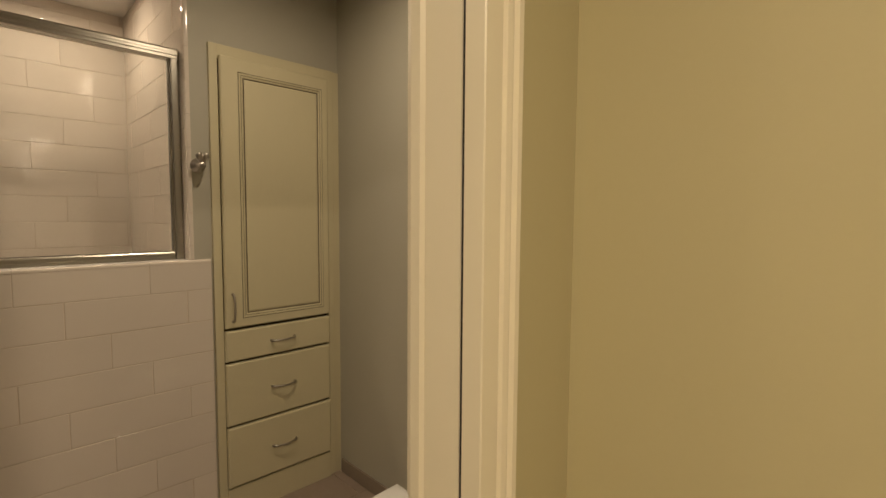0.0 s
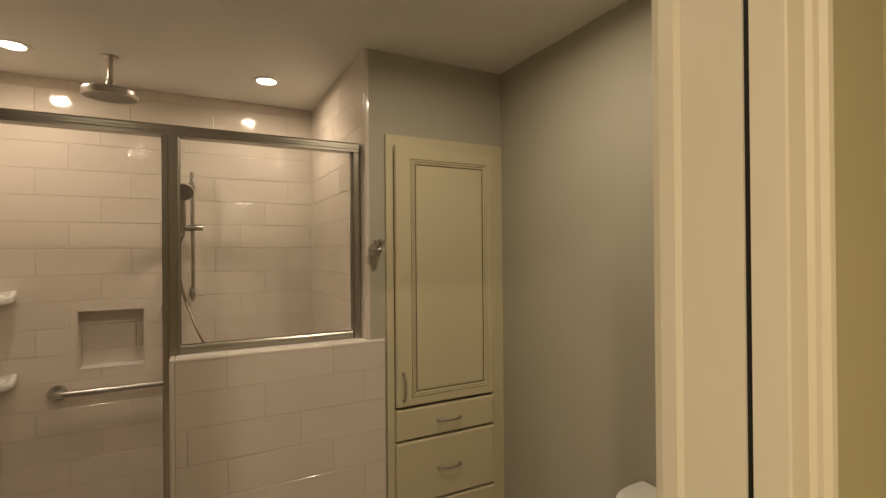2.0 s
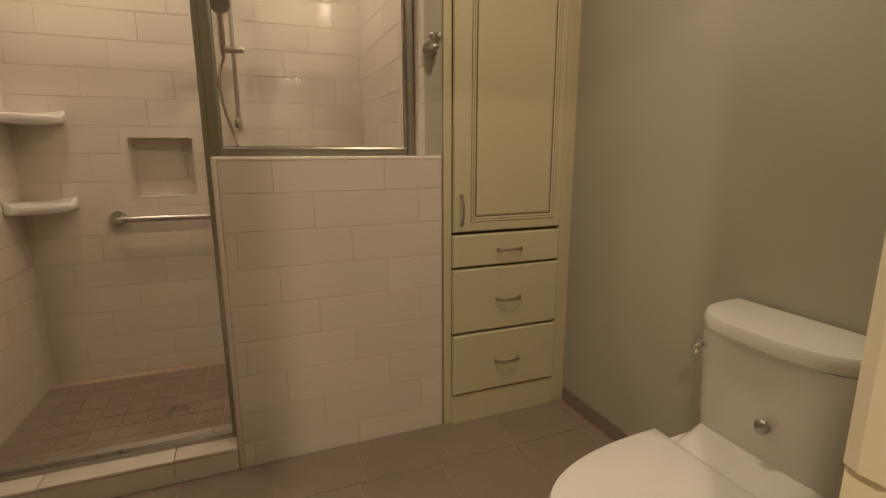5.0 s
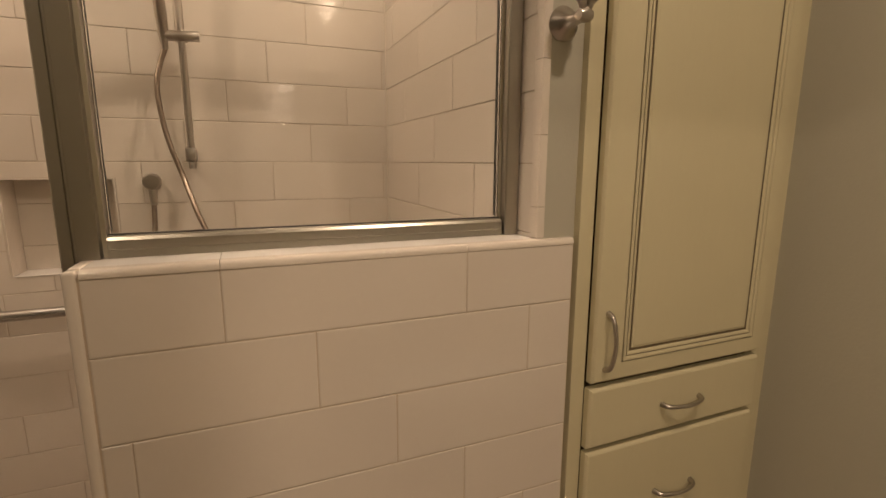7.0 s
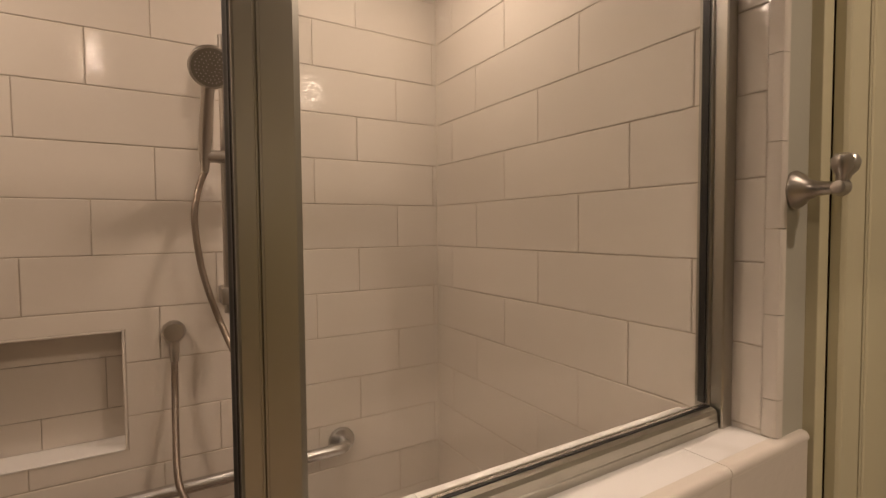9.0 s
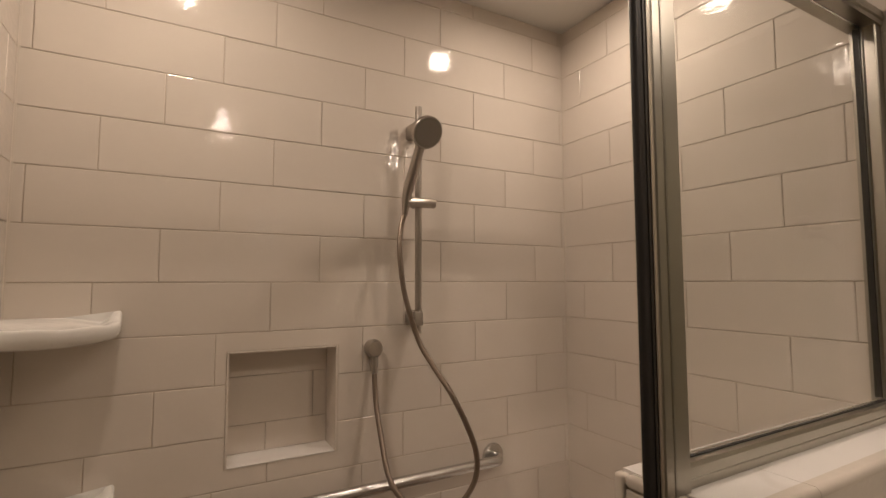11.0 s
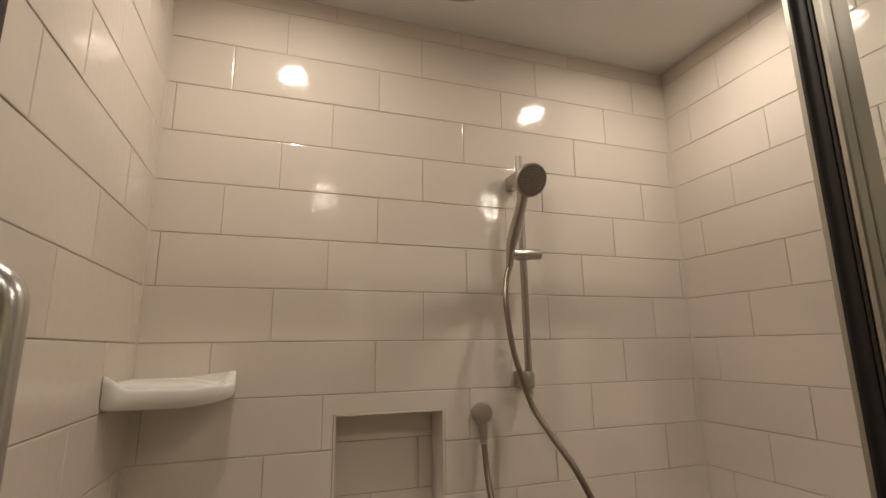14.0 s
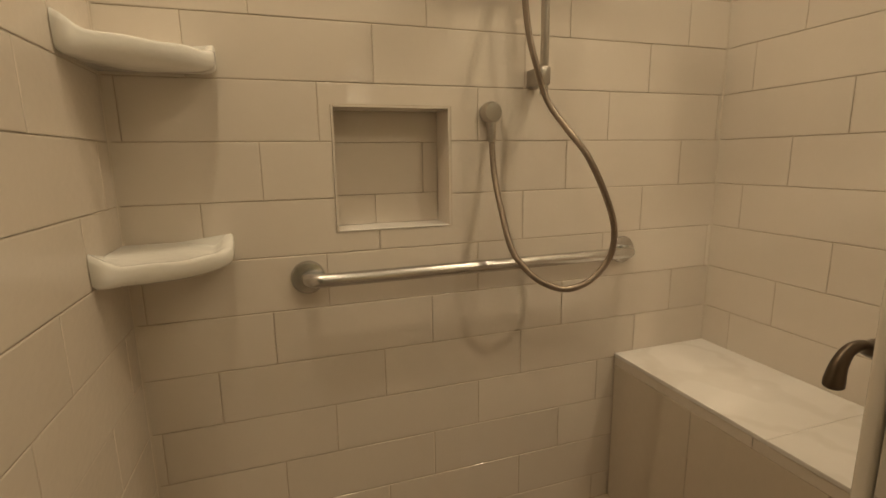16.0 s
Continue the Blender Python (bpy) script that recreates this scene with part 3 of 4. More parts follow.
def hand_shower():
    s = thing("hand_shower_set", "brushed nickel hand shower on a slide bar with a metal hose", "hand shower", at=(-0.105, BACK, 1.35))
    W = Matrix.Translation((0.105, -BACK, -1.35))

    def p(name, bm, mat, label="", parent=None):
        bmesh.ops.transform(bm, matrix=W, verts=bm.verts)
        return part(name, bm, mat, parent or s, label, True)
    RX, RY = -0.106, 3.188
    p("slide_bar", sweep([(RX, RY, 1.318), (RX, RY, 2.015)], 0.0105, 18), M_NICKEL)
    for z in (1.362, 1.945):
        p("wall_bracket", box(RX - 0.017, RY - 0.014, z - 0.022, RX + 0.012, BACK - 0.0005, z + 0.022, 0.005), M_NICKEL)
    p("slider", sweep([(-0.160, 3.180, 1.711), (-0.158, 3.180, 1.711), (-0.059, 3.178, 1.714), (-0.056, 3.178, 1.714)], [0.010, 0.0155, 0.0155, 0.014], 18), M_NICKEL)
    p("slider_clamp", box(RX - 0.018, 3.182, 1.697, RX + 0.018, 3.208, 1.727, 0.006), M_NICKEL)
    p("hose_cone", sweep([(-0.152, 3.188, 1.672), (-0.152, 3.184, 1.69), (-0.152, 3.178, 1.705)], [0.0085, 0.0105, 0.0125], 14), M_NICKEL)
    grip = p("hand_piece", sweep([(-0.152, 3.180, 1.697), (-0.152, 3.172, 1.73), (-0.151, 3.152, 1.765), (-0.150, 3.118, 1.815), (-0.149, 3.095, 1.85), (-0.148, 3.078, 1.880), (-0.147, 3.072, 1.900)], [0.0125, 0.0145, 0.0160, 0.0150, 0.0140, 0.0150, 0.0130], 16, 5), M_NICKEL)
    face = axis_pose((-0.145, 3.056, 1.893), (0.06, -0.88, -0.47))
    p("spray_head", lathe([(0.0, -0.022), (0.020, -0.020), (0.040, -0.009), (0.0465, -0.002), (0.0475, 0.006), (0.0455, 0.0095), (0.042, 0.009), (0.0, 0.009)], face, 36), M_NICKEL)
    p("spray_face", lathe([(0.0, 0.0095), (0.0415, 0.0095), (0.0415, 0.0105), (0.0, 0.0115)], face, 32), M_FACE, "grey spray plate", grip)
    bm = bmesh.new()
    for ring, n in ((0.010, 8), (0.018, 14), (0.026, 20), (0.033, 26)):
        for k in range(n):
            a = 2 * math.pi * k / n
            lathe([(0.0011, 0.0105), (0.0009, 0.0122), (0.0, 0.0122)], face @ pose(ring * math.cos(a), ring * math.sin(a), 0), 6, bm)
    p("spray_nozzles", bm, M_WHITE, "pale spray nozzles", grip)
    hose = [(-0.152, 3.188, 1.676), (-0.168, 3.18, 1.63), (-0.18, 3.16, 1.56), (-0.172, 3.152, 1.46), (-0.156, 3.142, 1.383), (-0.13, 3.13, 1.298), (-0.107, 3.083, 1.232), (-0.081, 3.031, 1.166), (-0.043, 3.013, 1.081),
            (-0.016, 3.008, 1.001), (-0.022, 3.008, 0.934), (-0.064, 3.013, 0.881), (-0.12, 3.022, 0.858), (-0.169, 3.04, 0.868), (-0.206, 3.068, 0.897), (-0.232, 3.105, 0.948), (-0.2335, 3.165, 1.045), (-0.2315, 3.208, 1.125), (-0.2298, 3.227, 1.203)]
    p("metal_hose", hose_mesh(hose), M_HOSE, "ribbed metal hose")
    return s


def hose_mesh(points):
    """A tube whose radius ripples along it like a wound metal hose."""
    pts = [Vector(q) for q in points]
    fine = []
    for i in range(len(pts) - 1):
        p0, p1, p2, p3 = pts[max(i - 1, 0)], pts[i], pts[i + 1], pts[min(i + 2, len(pts) - 1)]
        n = max(2, int((p2 - p1).length / 0.0022))
        for j in range(n):
            u = j / n
            fine.append(0.5 * (2 * p1 + (p2 - p0) * u + (2 * p0 - 5 * p1 + 4 * p2 - p3) * u * u + (3 * p1 - p0 - 3 * p2 + p3) * u ** 3))
    fine.append(pts[-1])
    return sweep(fine, [0.0074 + 0.0007 * (k % 2) for k in range(len(fine))], 10)


hand_shower()


def hose_outlet():
    o = thing("hose_outlet", "round brushed nickel wall elbow feeding the shower hose", "shower fitting", at=(-0.230, BACK, 1.276))
    part("escutcheon", lathe([(0.0, 0.0), (0.025, 0.0), (0.0275, 0.010), (0.0265, 0.026), (0.022, 0.034), (0.0, 0.036)], axis_pose((0, -0.0005, 0), (0, -1, 0)), 30), M_NICKEL, o, smooth=True)
    part("spout", sweep([(0.0, -0.016, -0.012), (0.0, -0.019, -0.030), (0.0003, -0.021, -0.048), (0.0005, -0.022, -0.074)], [0.0125, 0.0125, 0.0115, 0.0095], 16, 4), M_NICKEL, o, smooth=True)


hose_outlet()


def grab_bar(name, at, along, length, label):
    """Tube with elbows into the wall; along and out are unit vectors on and off the wall."""
    g = thing(name, label, "grab bar", at=at)
    a, out = Vector(along), Vector((0, -1, 0)) if abs(along[0]) > 0.5 else Vector((1, 0, 0))
    h, r, off = length / 2, 0.0165, 0.056 if out.y else 0.078
    pts = bent([-h * a + 0.001 * out, -h * a + off * out, h * a + off * out, h * a + 0.001 * out], 0.034, 8)
    part("bar", sweep(pts, r, 22), M_STEEL, g, smooth=True)
    for s in (-1, 1):
        part("flange", lathe([(0.0, 0.0005), (0.040, 0.0005), (0.0405, 0.006), (0.037, 0.012), (0.020, 0.015), (0.0, 0.015)], axis_pose(s * h * a, out), 32), M_STEEL, g, smooth=True)


grab_bar("grab_bar", (-0.249, BACK, 0.889), (1, 0, 0), 0.904, "long brushed stainless grab bar level on the tiled wall")
grab_bar("vertical_grab_bar", (SIDE_L, 2.50, 1.217), (0, 0, 1), 0.61, "upright polished stainless grab bar beside the shower door")


def corner_shelf(z):
    s = thing("corner_shelf", "white glazed ceramic corner shelf with a scalloped raised lip", "shelf", "ceramic corner shelves", at=(SIDE_L, BACK, z))
    front = [(0.001, -0.198), (0.022, -0.204), (0.045, -0.190), (0.085, -0.176), (0.125, -0.160), (0.160, -0.138), (0.190, -0.108), (0.208, -0.082), (0.219, -0.060), (0.220, -0.040), (0.218, -0.001)]
    pts = []
    for i in range(len(front) - 1):
        a, b, c, d = (Vector(front[min(max(i + k, 0), len(front) - 1)]) for k in (-1, 0, 1, 2))
        for j in range(4):
            u = j / 4
            pts.append(0.5 * (2 * b + (c - a) * u + (2 * a - 5 * b + 4 * c - d) * u * u + (3 * b - a - 3 * c + d) * u ** 3))
    pts.append(Vector(front[-1]))
    n = len(pts)
    pts += [Vector((0.10, -0.001)), Vector((0.03, -0.001)), Vector((0.001, -0.001)), Vector((0.001, -0.03)), Vector((0.001, -0.12))]
    hub = Vector((0.055, -0.055))

    def lift(k, width):
        """1 at the two ends that meet the walls, falling off along the front edge."""
        if k >= n:
            return 0.0
        return math.exp(-((k / n) / width) ** 2) + 0.8 * math.exp(-(((n - 1 - k) / n) / (0.6 * width)) ** 2)

    def ring(scale, zz, up=0.0, wave=0.0, wall=None):
        out = []
        for k, q in enumerate(pts):
            d = (hub - q) * (1 - scale)
            if k >= n:
                d = Vector((0, 0))
            d = Vector((d.x * min(1, q.x / 0.04), d.y * min(1, -q.y / 0.04)))
            dip = -0.011 * math.sin(math.pi * min(k, n - 1) / (n - 1)) ** 0.6
            low = zz + dip if k < n else zz if wall is None else wall
            out.append((q.x + d.x, q.y + d.y, low + up * lift(k, 0.125) + wave * math.sin(k * 0.62) * (k < n)))
        return out
    rings = [ring(0.35, -0.043), ring(0.60, -0.042), ring(0.84, -0.039, -0.004), ring(0.95, -0.033, -0.008), ring(0.988, -0.025, -0.010), ring(1.0, -0.015, -0.005, 0.001), ring(1.0, -0.006, 0.013, 0.0014, 0.0),
             ring(0.99, -0.001, 0.019, 0.0016, 0.002), ring(0.97, 0.001, 0.021, 0.0014, 0.003), ring(0.90, 0.0008, 0.018, 0.001, 0.0035), ring(0.85, -0.002, 0.008, 0.0, 0.004), ring(0.79, -0.006, 0.002, 0.0, 0.004), ring(0.74, -0.008, 0.0, 0.0, 0.004), ring(0.45, 0.002, 0.0, 0.0, 0.004)]
    m = len(pts)
    for name, some, end in (("shelf_rim", rings[:11], 0), ("shelf_tray", rings[10:], -1)):
        bm = loft(some, caps=False)
        bm.verts.ensure_lookup_table()
        bm.faces.new(bm.verts[:m] if end == 0 else bm.verts[-m:])
        bmesh.ops.remove_doubles(bm, verts=bm.verts, dist=0.00002)
        part(name, bm, M_CERAMIC, s, smooth=True)


corner_shelf(1.388)
corner_shelf(0.988)


def niche_lining():
    NX0, NX1, NZ0, NZ1 = NICHE
    n = tagged(new("shower_niche"), "square recessed tiled niche with pale edging in the shower wall", "niche", kind="structure")
    n.location = (0, 0, 0)
    y0, y1 = BACK - 0.0015, BACK + 0.10
    e = 0.0025
    part("side_lining", box(NX0 - e, y0, NZ0 - e, NX0 + 0.003, y1, NZ1 + e, 0.001), M_TILE, n)
    part("side_lining", box(NX1 - 0.003, y0, NZ0 - e, NX1 + e, y1, NZ1 + e, 0.001), M_TILE, n)
    part("top_lining", box(NX0 + 0.0035, y0, NZ1 - 0.003, NX1 - 0.0035, y1, NZ1 + e, 0.001), M_TILE, n)
    part("sill", box(NX0 + 0.0035, y0, NZ0 - e, NX1 - 0.0035, y1, NZ0 + 0.001, 0.001), M_MARBLE, n, "pale marble sill")
    for x0, x1, z0, z1 in ((NX0 + 0.0033, -0.5137, NZ0 + 0.0015, 1.0732), (-0.5125, NX1 - 0.0033, NZ0 + 0.0015, 1.0732), (NX0 + 0.0033, -0.3807, 1.0744, 1.2068), (-0.3795, NX1 - 0.0033, 1.0744, 1.2068), (NX0 + 0.0033, NX1 - 0.0033, 1.208, NZ1 - 0.0035)):
        part("niche_tile", box(x0, y1 - 0.004, z0, x1, y1 + 0.002, z1, 0.0008, seg=1), M_TILE, n)


niche_lining()


def bench():
    b = structure("shower_bench", box(0.210, PONY_B, 0.0, SIDE_R - 0.0005, BACK - 0.0005, 0.5475), M_GROUT, "built-in tiled shower bench with a pale marble seat", "bench")
    for y0, y1 in ((PONY_B + 0.002, 2.7497), (2.7503, BACK - 0.002)):
        part("seat_slab", box(0.200, y0, 0.548, SIDE_R - 0.001, y1, 0.560, 0.002), M_MARBLE, b, "veined white marble slab")
    ys = [PONY_B + 0.001, 2.62, 2.95, BACK - 0.001]
    part("edge_strip", box(0.2025, PONY_B + 0.001, 0.520, 0.2095, 2.78, 0.547, 0.001), M_TILE, b)
    part("edge_strip", box(0.2025, 2.782, 0.520, 0.2095, BACK - 0.001, 0.547, 0.001), M_TILE, b)
    for k, (y0, y1) in enumerate(zip(ys, ys[1:])):
        part("face_tile", box(0.2025, y0 + 0.0006, FLOOR + 0.012, 0.2095, y1 - 0.0006, 0.5188, 0.0012, seg=1), M_STONE, b, "large pale stone-look face tile")


bench()


def mixer_lever():
    v = thing("shower_mixer", "dark bronze shower mixer lever on the inside of the half wall", "mixer tap", at=(0.105, PONY_B, 0.886))
    part("escutcheon", lathe([(0.0, 0.0005), (0.082, 0.0005), (0.083, 0.004), (0.066, 0.011), (0.032, 0.016), (0.0, 0.016)], axis_pose((0, 0, 0), (0, 1, 0)), 36), M_BRONZE, v, smooth=True)
    part("hub", lathe([(0.026, 0.014), (0.023, 0.060), (0.019, 0.064), (0.021, 0.070), (0.021, 0.095), (0.014, 0.102), (0.0, 0.103)], axis_pose((0, 0, 0), (0, 1, 0)), 24), M_BRONZE, v, smooth=True)
    part("collar", lathe([(0.0132, -0.006), (0.0148, -0.0035), (0.0138, 0.0), (0.0148, 0.0035), (0.0132, 0.006), (0.011, 0.006)], axis_pose((-0.118, 0.085, 0.0205), (-1, 0, 0.1)), 24), M_BRONZE, v, smooth=True)
    part("lever", sweep([(0.0, 0.082, 0.014), (-0.105, 0.085, 0.020), (-0.123, 0.085, 0.0215), (-0.138, 0.085, 0.025), (-0.157, 0.085, 0.0315), (-0.177, 0.085, 0.027), (-0.190, 0.085, 0.011), (-0.195, 0.085, -0.009), (-0.1955, 0.085, -0.0165), (-0.1955, 0.085, -0.019)], [0.0130, 0.0130, 0.0138, 0.0108, 0.0078, 0.0080, 0.0098, 0.0122, 0.0122, 0.0100], 18, 5), M_BRONZE, v, smooth=True)


mixer_lever()


# ---- bathroom things ----
def arc_pull(parent, p, along, length, label="curved brushed nickel pull"):
    a, out = Vector(along), Vector((0, -1, 0))
    c, h = Vector(p), length / 2
    pts = [c - h * a, c - (h - 0.004) * a + 0.012 * out, c - (h - 0.018) * a + 0.021 * out, c + 0.028 * out, c + (h - 0.018) * a + 0.021 * out, c + (h - 0.004) * a + 0.012 * out, c + h * a]
    return part("pull", sweep(pts, [0.0068, 0.0058, 0.0046, 0.0043, 0.0046, 0.0058, 0.0068], 12, 5), M_NICKEL, parent, label, True)


def slab_front(x0, z0, x1, z1, y, t=0.02):
    """A drawer front with an eased, stepped edge."""
    bm = bmesh.new()
    rings = []
    for inset, yy in ((0.0, y + t), (0.0, y + 0.006), (0.004, y + 0.0015), (0.007, y)):
        rings.append([(x0 + inset, yy, z0 + inset), (x1 - inset, yy, z0 + inset), (x1 - inset, yy, z1 - inset), (x0 + inset, yy, z1 - inset)])
    return loft(rings, bm)


def tall_cabinet():
    c = thing("tall_cabinet", "tall built-in cream painted cabinet with one panelled door and three drawers", "cabinet", at=(0.92, 2.2, FLOOR))
    W = Matrix.Translation((-0.92, -2.2, -FLOOR))
    FY, DY = 2.205, 2.184

    def p(name, bm, mat, label="", parent=None):
        bmesh.ops.transform(bm, matrix=W, verts=bm.verts)
        return part(name, bm, mat, parent or c, label)
    x0, x1, z1 = 0.636, 1.212, 2.087
    p("stile", box(x0, FY, FLOOR, 0.6695, GREY_Y + 0.03, z1, 0.0015), M_CREAM)
    p("stile", box(1.176, FY, FLOOR, x1, GREY_Y + 0.03, z1, 0.0015), M_CREAM)
    p("top_rail", box(0.668, FY, 2.030, 1.176, GREY_Y + 0.03, z1, 0.0015), M_CREAM)
    p("side_filler", box(x1, FY + 0.012, FLOOR, BATH_R, GREY_Y - 0.001, z1, 0.0), M_CREAM)
    p("kick_panel", box(0.668, FY - 0.012, FLOOR, 1.176, GREY_Y, 0.178, 0.0015), M_CREAM)
    # carcass coloured dark, so the shadow in the gaps is painted on
    p("carcass", box(0.668, FY + 0.016, 0.178, 1.176, GREY_Y + 0.06, 2.03), M_GLAZE_GAP, "dark carcass painted as the shadow gap between the fronts")
    # drawers
    for zz0, zz1 in ((0.750, 0.884), (0.465, 0.740), (0.188, 0.455)):
        d = p("drawer", slab_front(0.670, zz0, 1.173, zz1, DY), M_CREAM)
        pull = arc_pull(d, (0.925, DY + 0.001, (zz0 + zz1) / 2 - 0.002), (1, 0, 0), 0.112)
        pull.data.transform(W)
    # door: frame, moulding, glaze lines and raised field
    zd0, zd1, a0, a1 = 0.896, 2.040, 0.672, 1.173
    d = p("door", box(a0, DY + 0.006, zd0, a1, DY + 0.02, zd1, 0.001), M_CREAM)
    sx0, sx1, sz0, sz1 = 0.744, 1.140, 0.934, 1.984
    p("door_frame", loft([[(a0 + i, y, zd0 + i), (a1 - i, y, zd0 + i), (a1 - i, y, sz0), (a0 + i, y, sz0)] for i, y in ((0, DY + 0.006), (0.004, DY + 0.0012), (0.006, DY))]), M_CREAM, "", d)
    p("door_frame", loft([[(a0 + i, y, sz1), (a1 - i, y, sz1), (a1 - i, y, zd1 - i), (a0 + i, y, zd1 - i)] for i, y in ((0, DY + 0.006), (0.004, DY + 0.0012), (0.006, DY))]), M_CREAM, "", d)
    p("door_frame", loft([[(a0 + i, y, sz0), (sx0, y, sz0), (sx0, y, sz1), (a0 + i, y, sz1)] for i, y in ((0, DY + 0.006), (0.004, DY + 0.0012), (0.006, DY))]), M_CREAM, "", d)
    p("door_frame", loft([[(sx1, y, sz0), (a1 - i, y, sz0), (a1 - i, y, sz1), (sx1, y, sz1)] for i, y in ((0, DY + 0.006), (0.004, DY + 0.0012), (0.006, DY))]), M_CREAM, "", d)

    def ring(i0, i1, ya, yb, mat, label=""):
        bm = bmesh.new()
        o = [[bm.verts.new(q) for q in ((sx0 + i, y, sz0 + i), (sx1 - i, y, sz0 + i), (sx1 - i, y, sz1 - i), (sx0 + i, y, sz1 - i))] for i, y in ((i0, DY + 0.0058), (i0, ya), ((i0 + i1) / 2, (ya + yb) / 2 - 0.001), (i1, yb), (i1, DY + 0.0058))]
        for r0, r1 in zip(o, o[1:]):
            for k in range(4):
                bm.faces.new((r0[k], r0[(k + 1) % 4], r1[(k + 1) % 4], r1[k]))
        return p("moulding", bm, mat, label, d)
    ring(0.0, 0.003, DY + 0.002, DY + 0.003, M_GLAZE_GAP, "thin dark glaze line")
    ring(0.003, 0.011, DY - 0.001, DY + 0.0005, M_CREAM)
    ring(0.011, 0.0135, DY + 0.002, DY + 0.003, M_GLAZE_GAP, "thin dark glaze line")
    ring(0.0135, 0.021, DY + 0.0006, DY + 0.003, M_CREAM)
    ring(0.021, 0.0265, DY + 0.0035, DY + 0.004, M_GLAZE_GAP, "dark brown glaze line")
    i = 0.0265
    p("field", loft([[(sx0 + i + j, y, sz0 + i + j), (sx1 - i - j, y, sz0 + i + j), (sx1 - i - j, y, sz1 - i - j), (sx0 + i + j, y, sz1 - i - j)] for j, y in ((0, DY + 0.0058), (0.0, DY + 0.003), (0.006, DY + 0.001))]), M_CREAM, "", d)
    pull = arc_pull(d, (0.702, DY + 0.001, 0.985), (0, 0, 1), 0.118)
    pull.data.transform(W)


tall_cabinet()


def robe_hook():
    h = thing("robe_hook", "brushed nickel double robe hook on the grey wall", "hook", at=(0.588, GREY_Y, 1.583))
    part("base", lathe([(0.0, 0.0005), (0.029, 0.0005), (0.030, 0.004), (0.025, 0.012), (0.016, 0.020), (0.011, 0.032), (0.009, 0.052), (0.0, 0.054)], axis_pose((0, 0, 0), (0, -1, 0)), 30), M_NICKEL, h, smooth=True)
    part("knuckle", lathe([(0.0, -0.014), (0.009, -0.012), (0.013, 0.0), (0.009, 0.012), (0.0, 0.014)], axis_pose((0.0, -0.060, 0), (1, 0, 0)), 20), M_NICKEL, h, smooth=True)
    for s in (-1, 1):
        part("prong", lathe([(0.006, 0.0), (0.007, 0.012), (0.0125, 0.022), (0.0135, 0.034), (0.009, 0.042), (0.0, 0.043)], axis_pose((s * 0.004, -0.061, 0.006), (s * 0.28, -0.12, 1.0)), 18), M_NICKEL, h, smooth=True)


robe_hook()


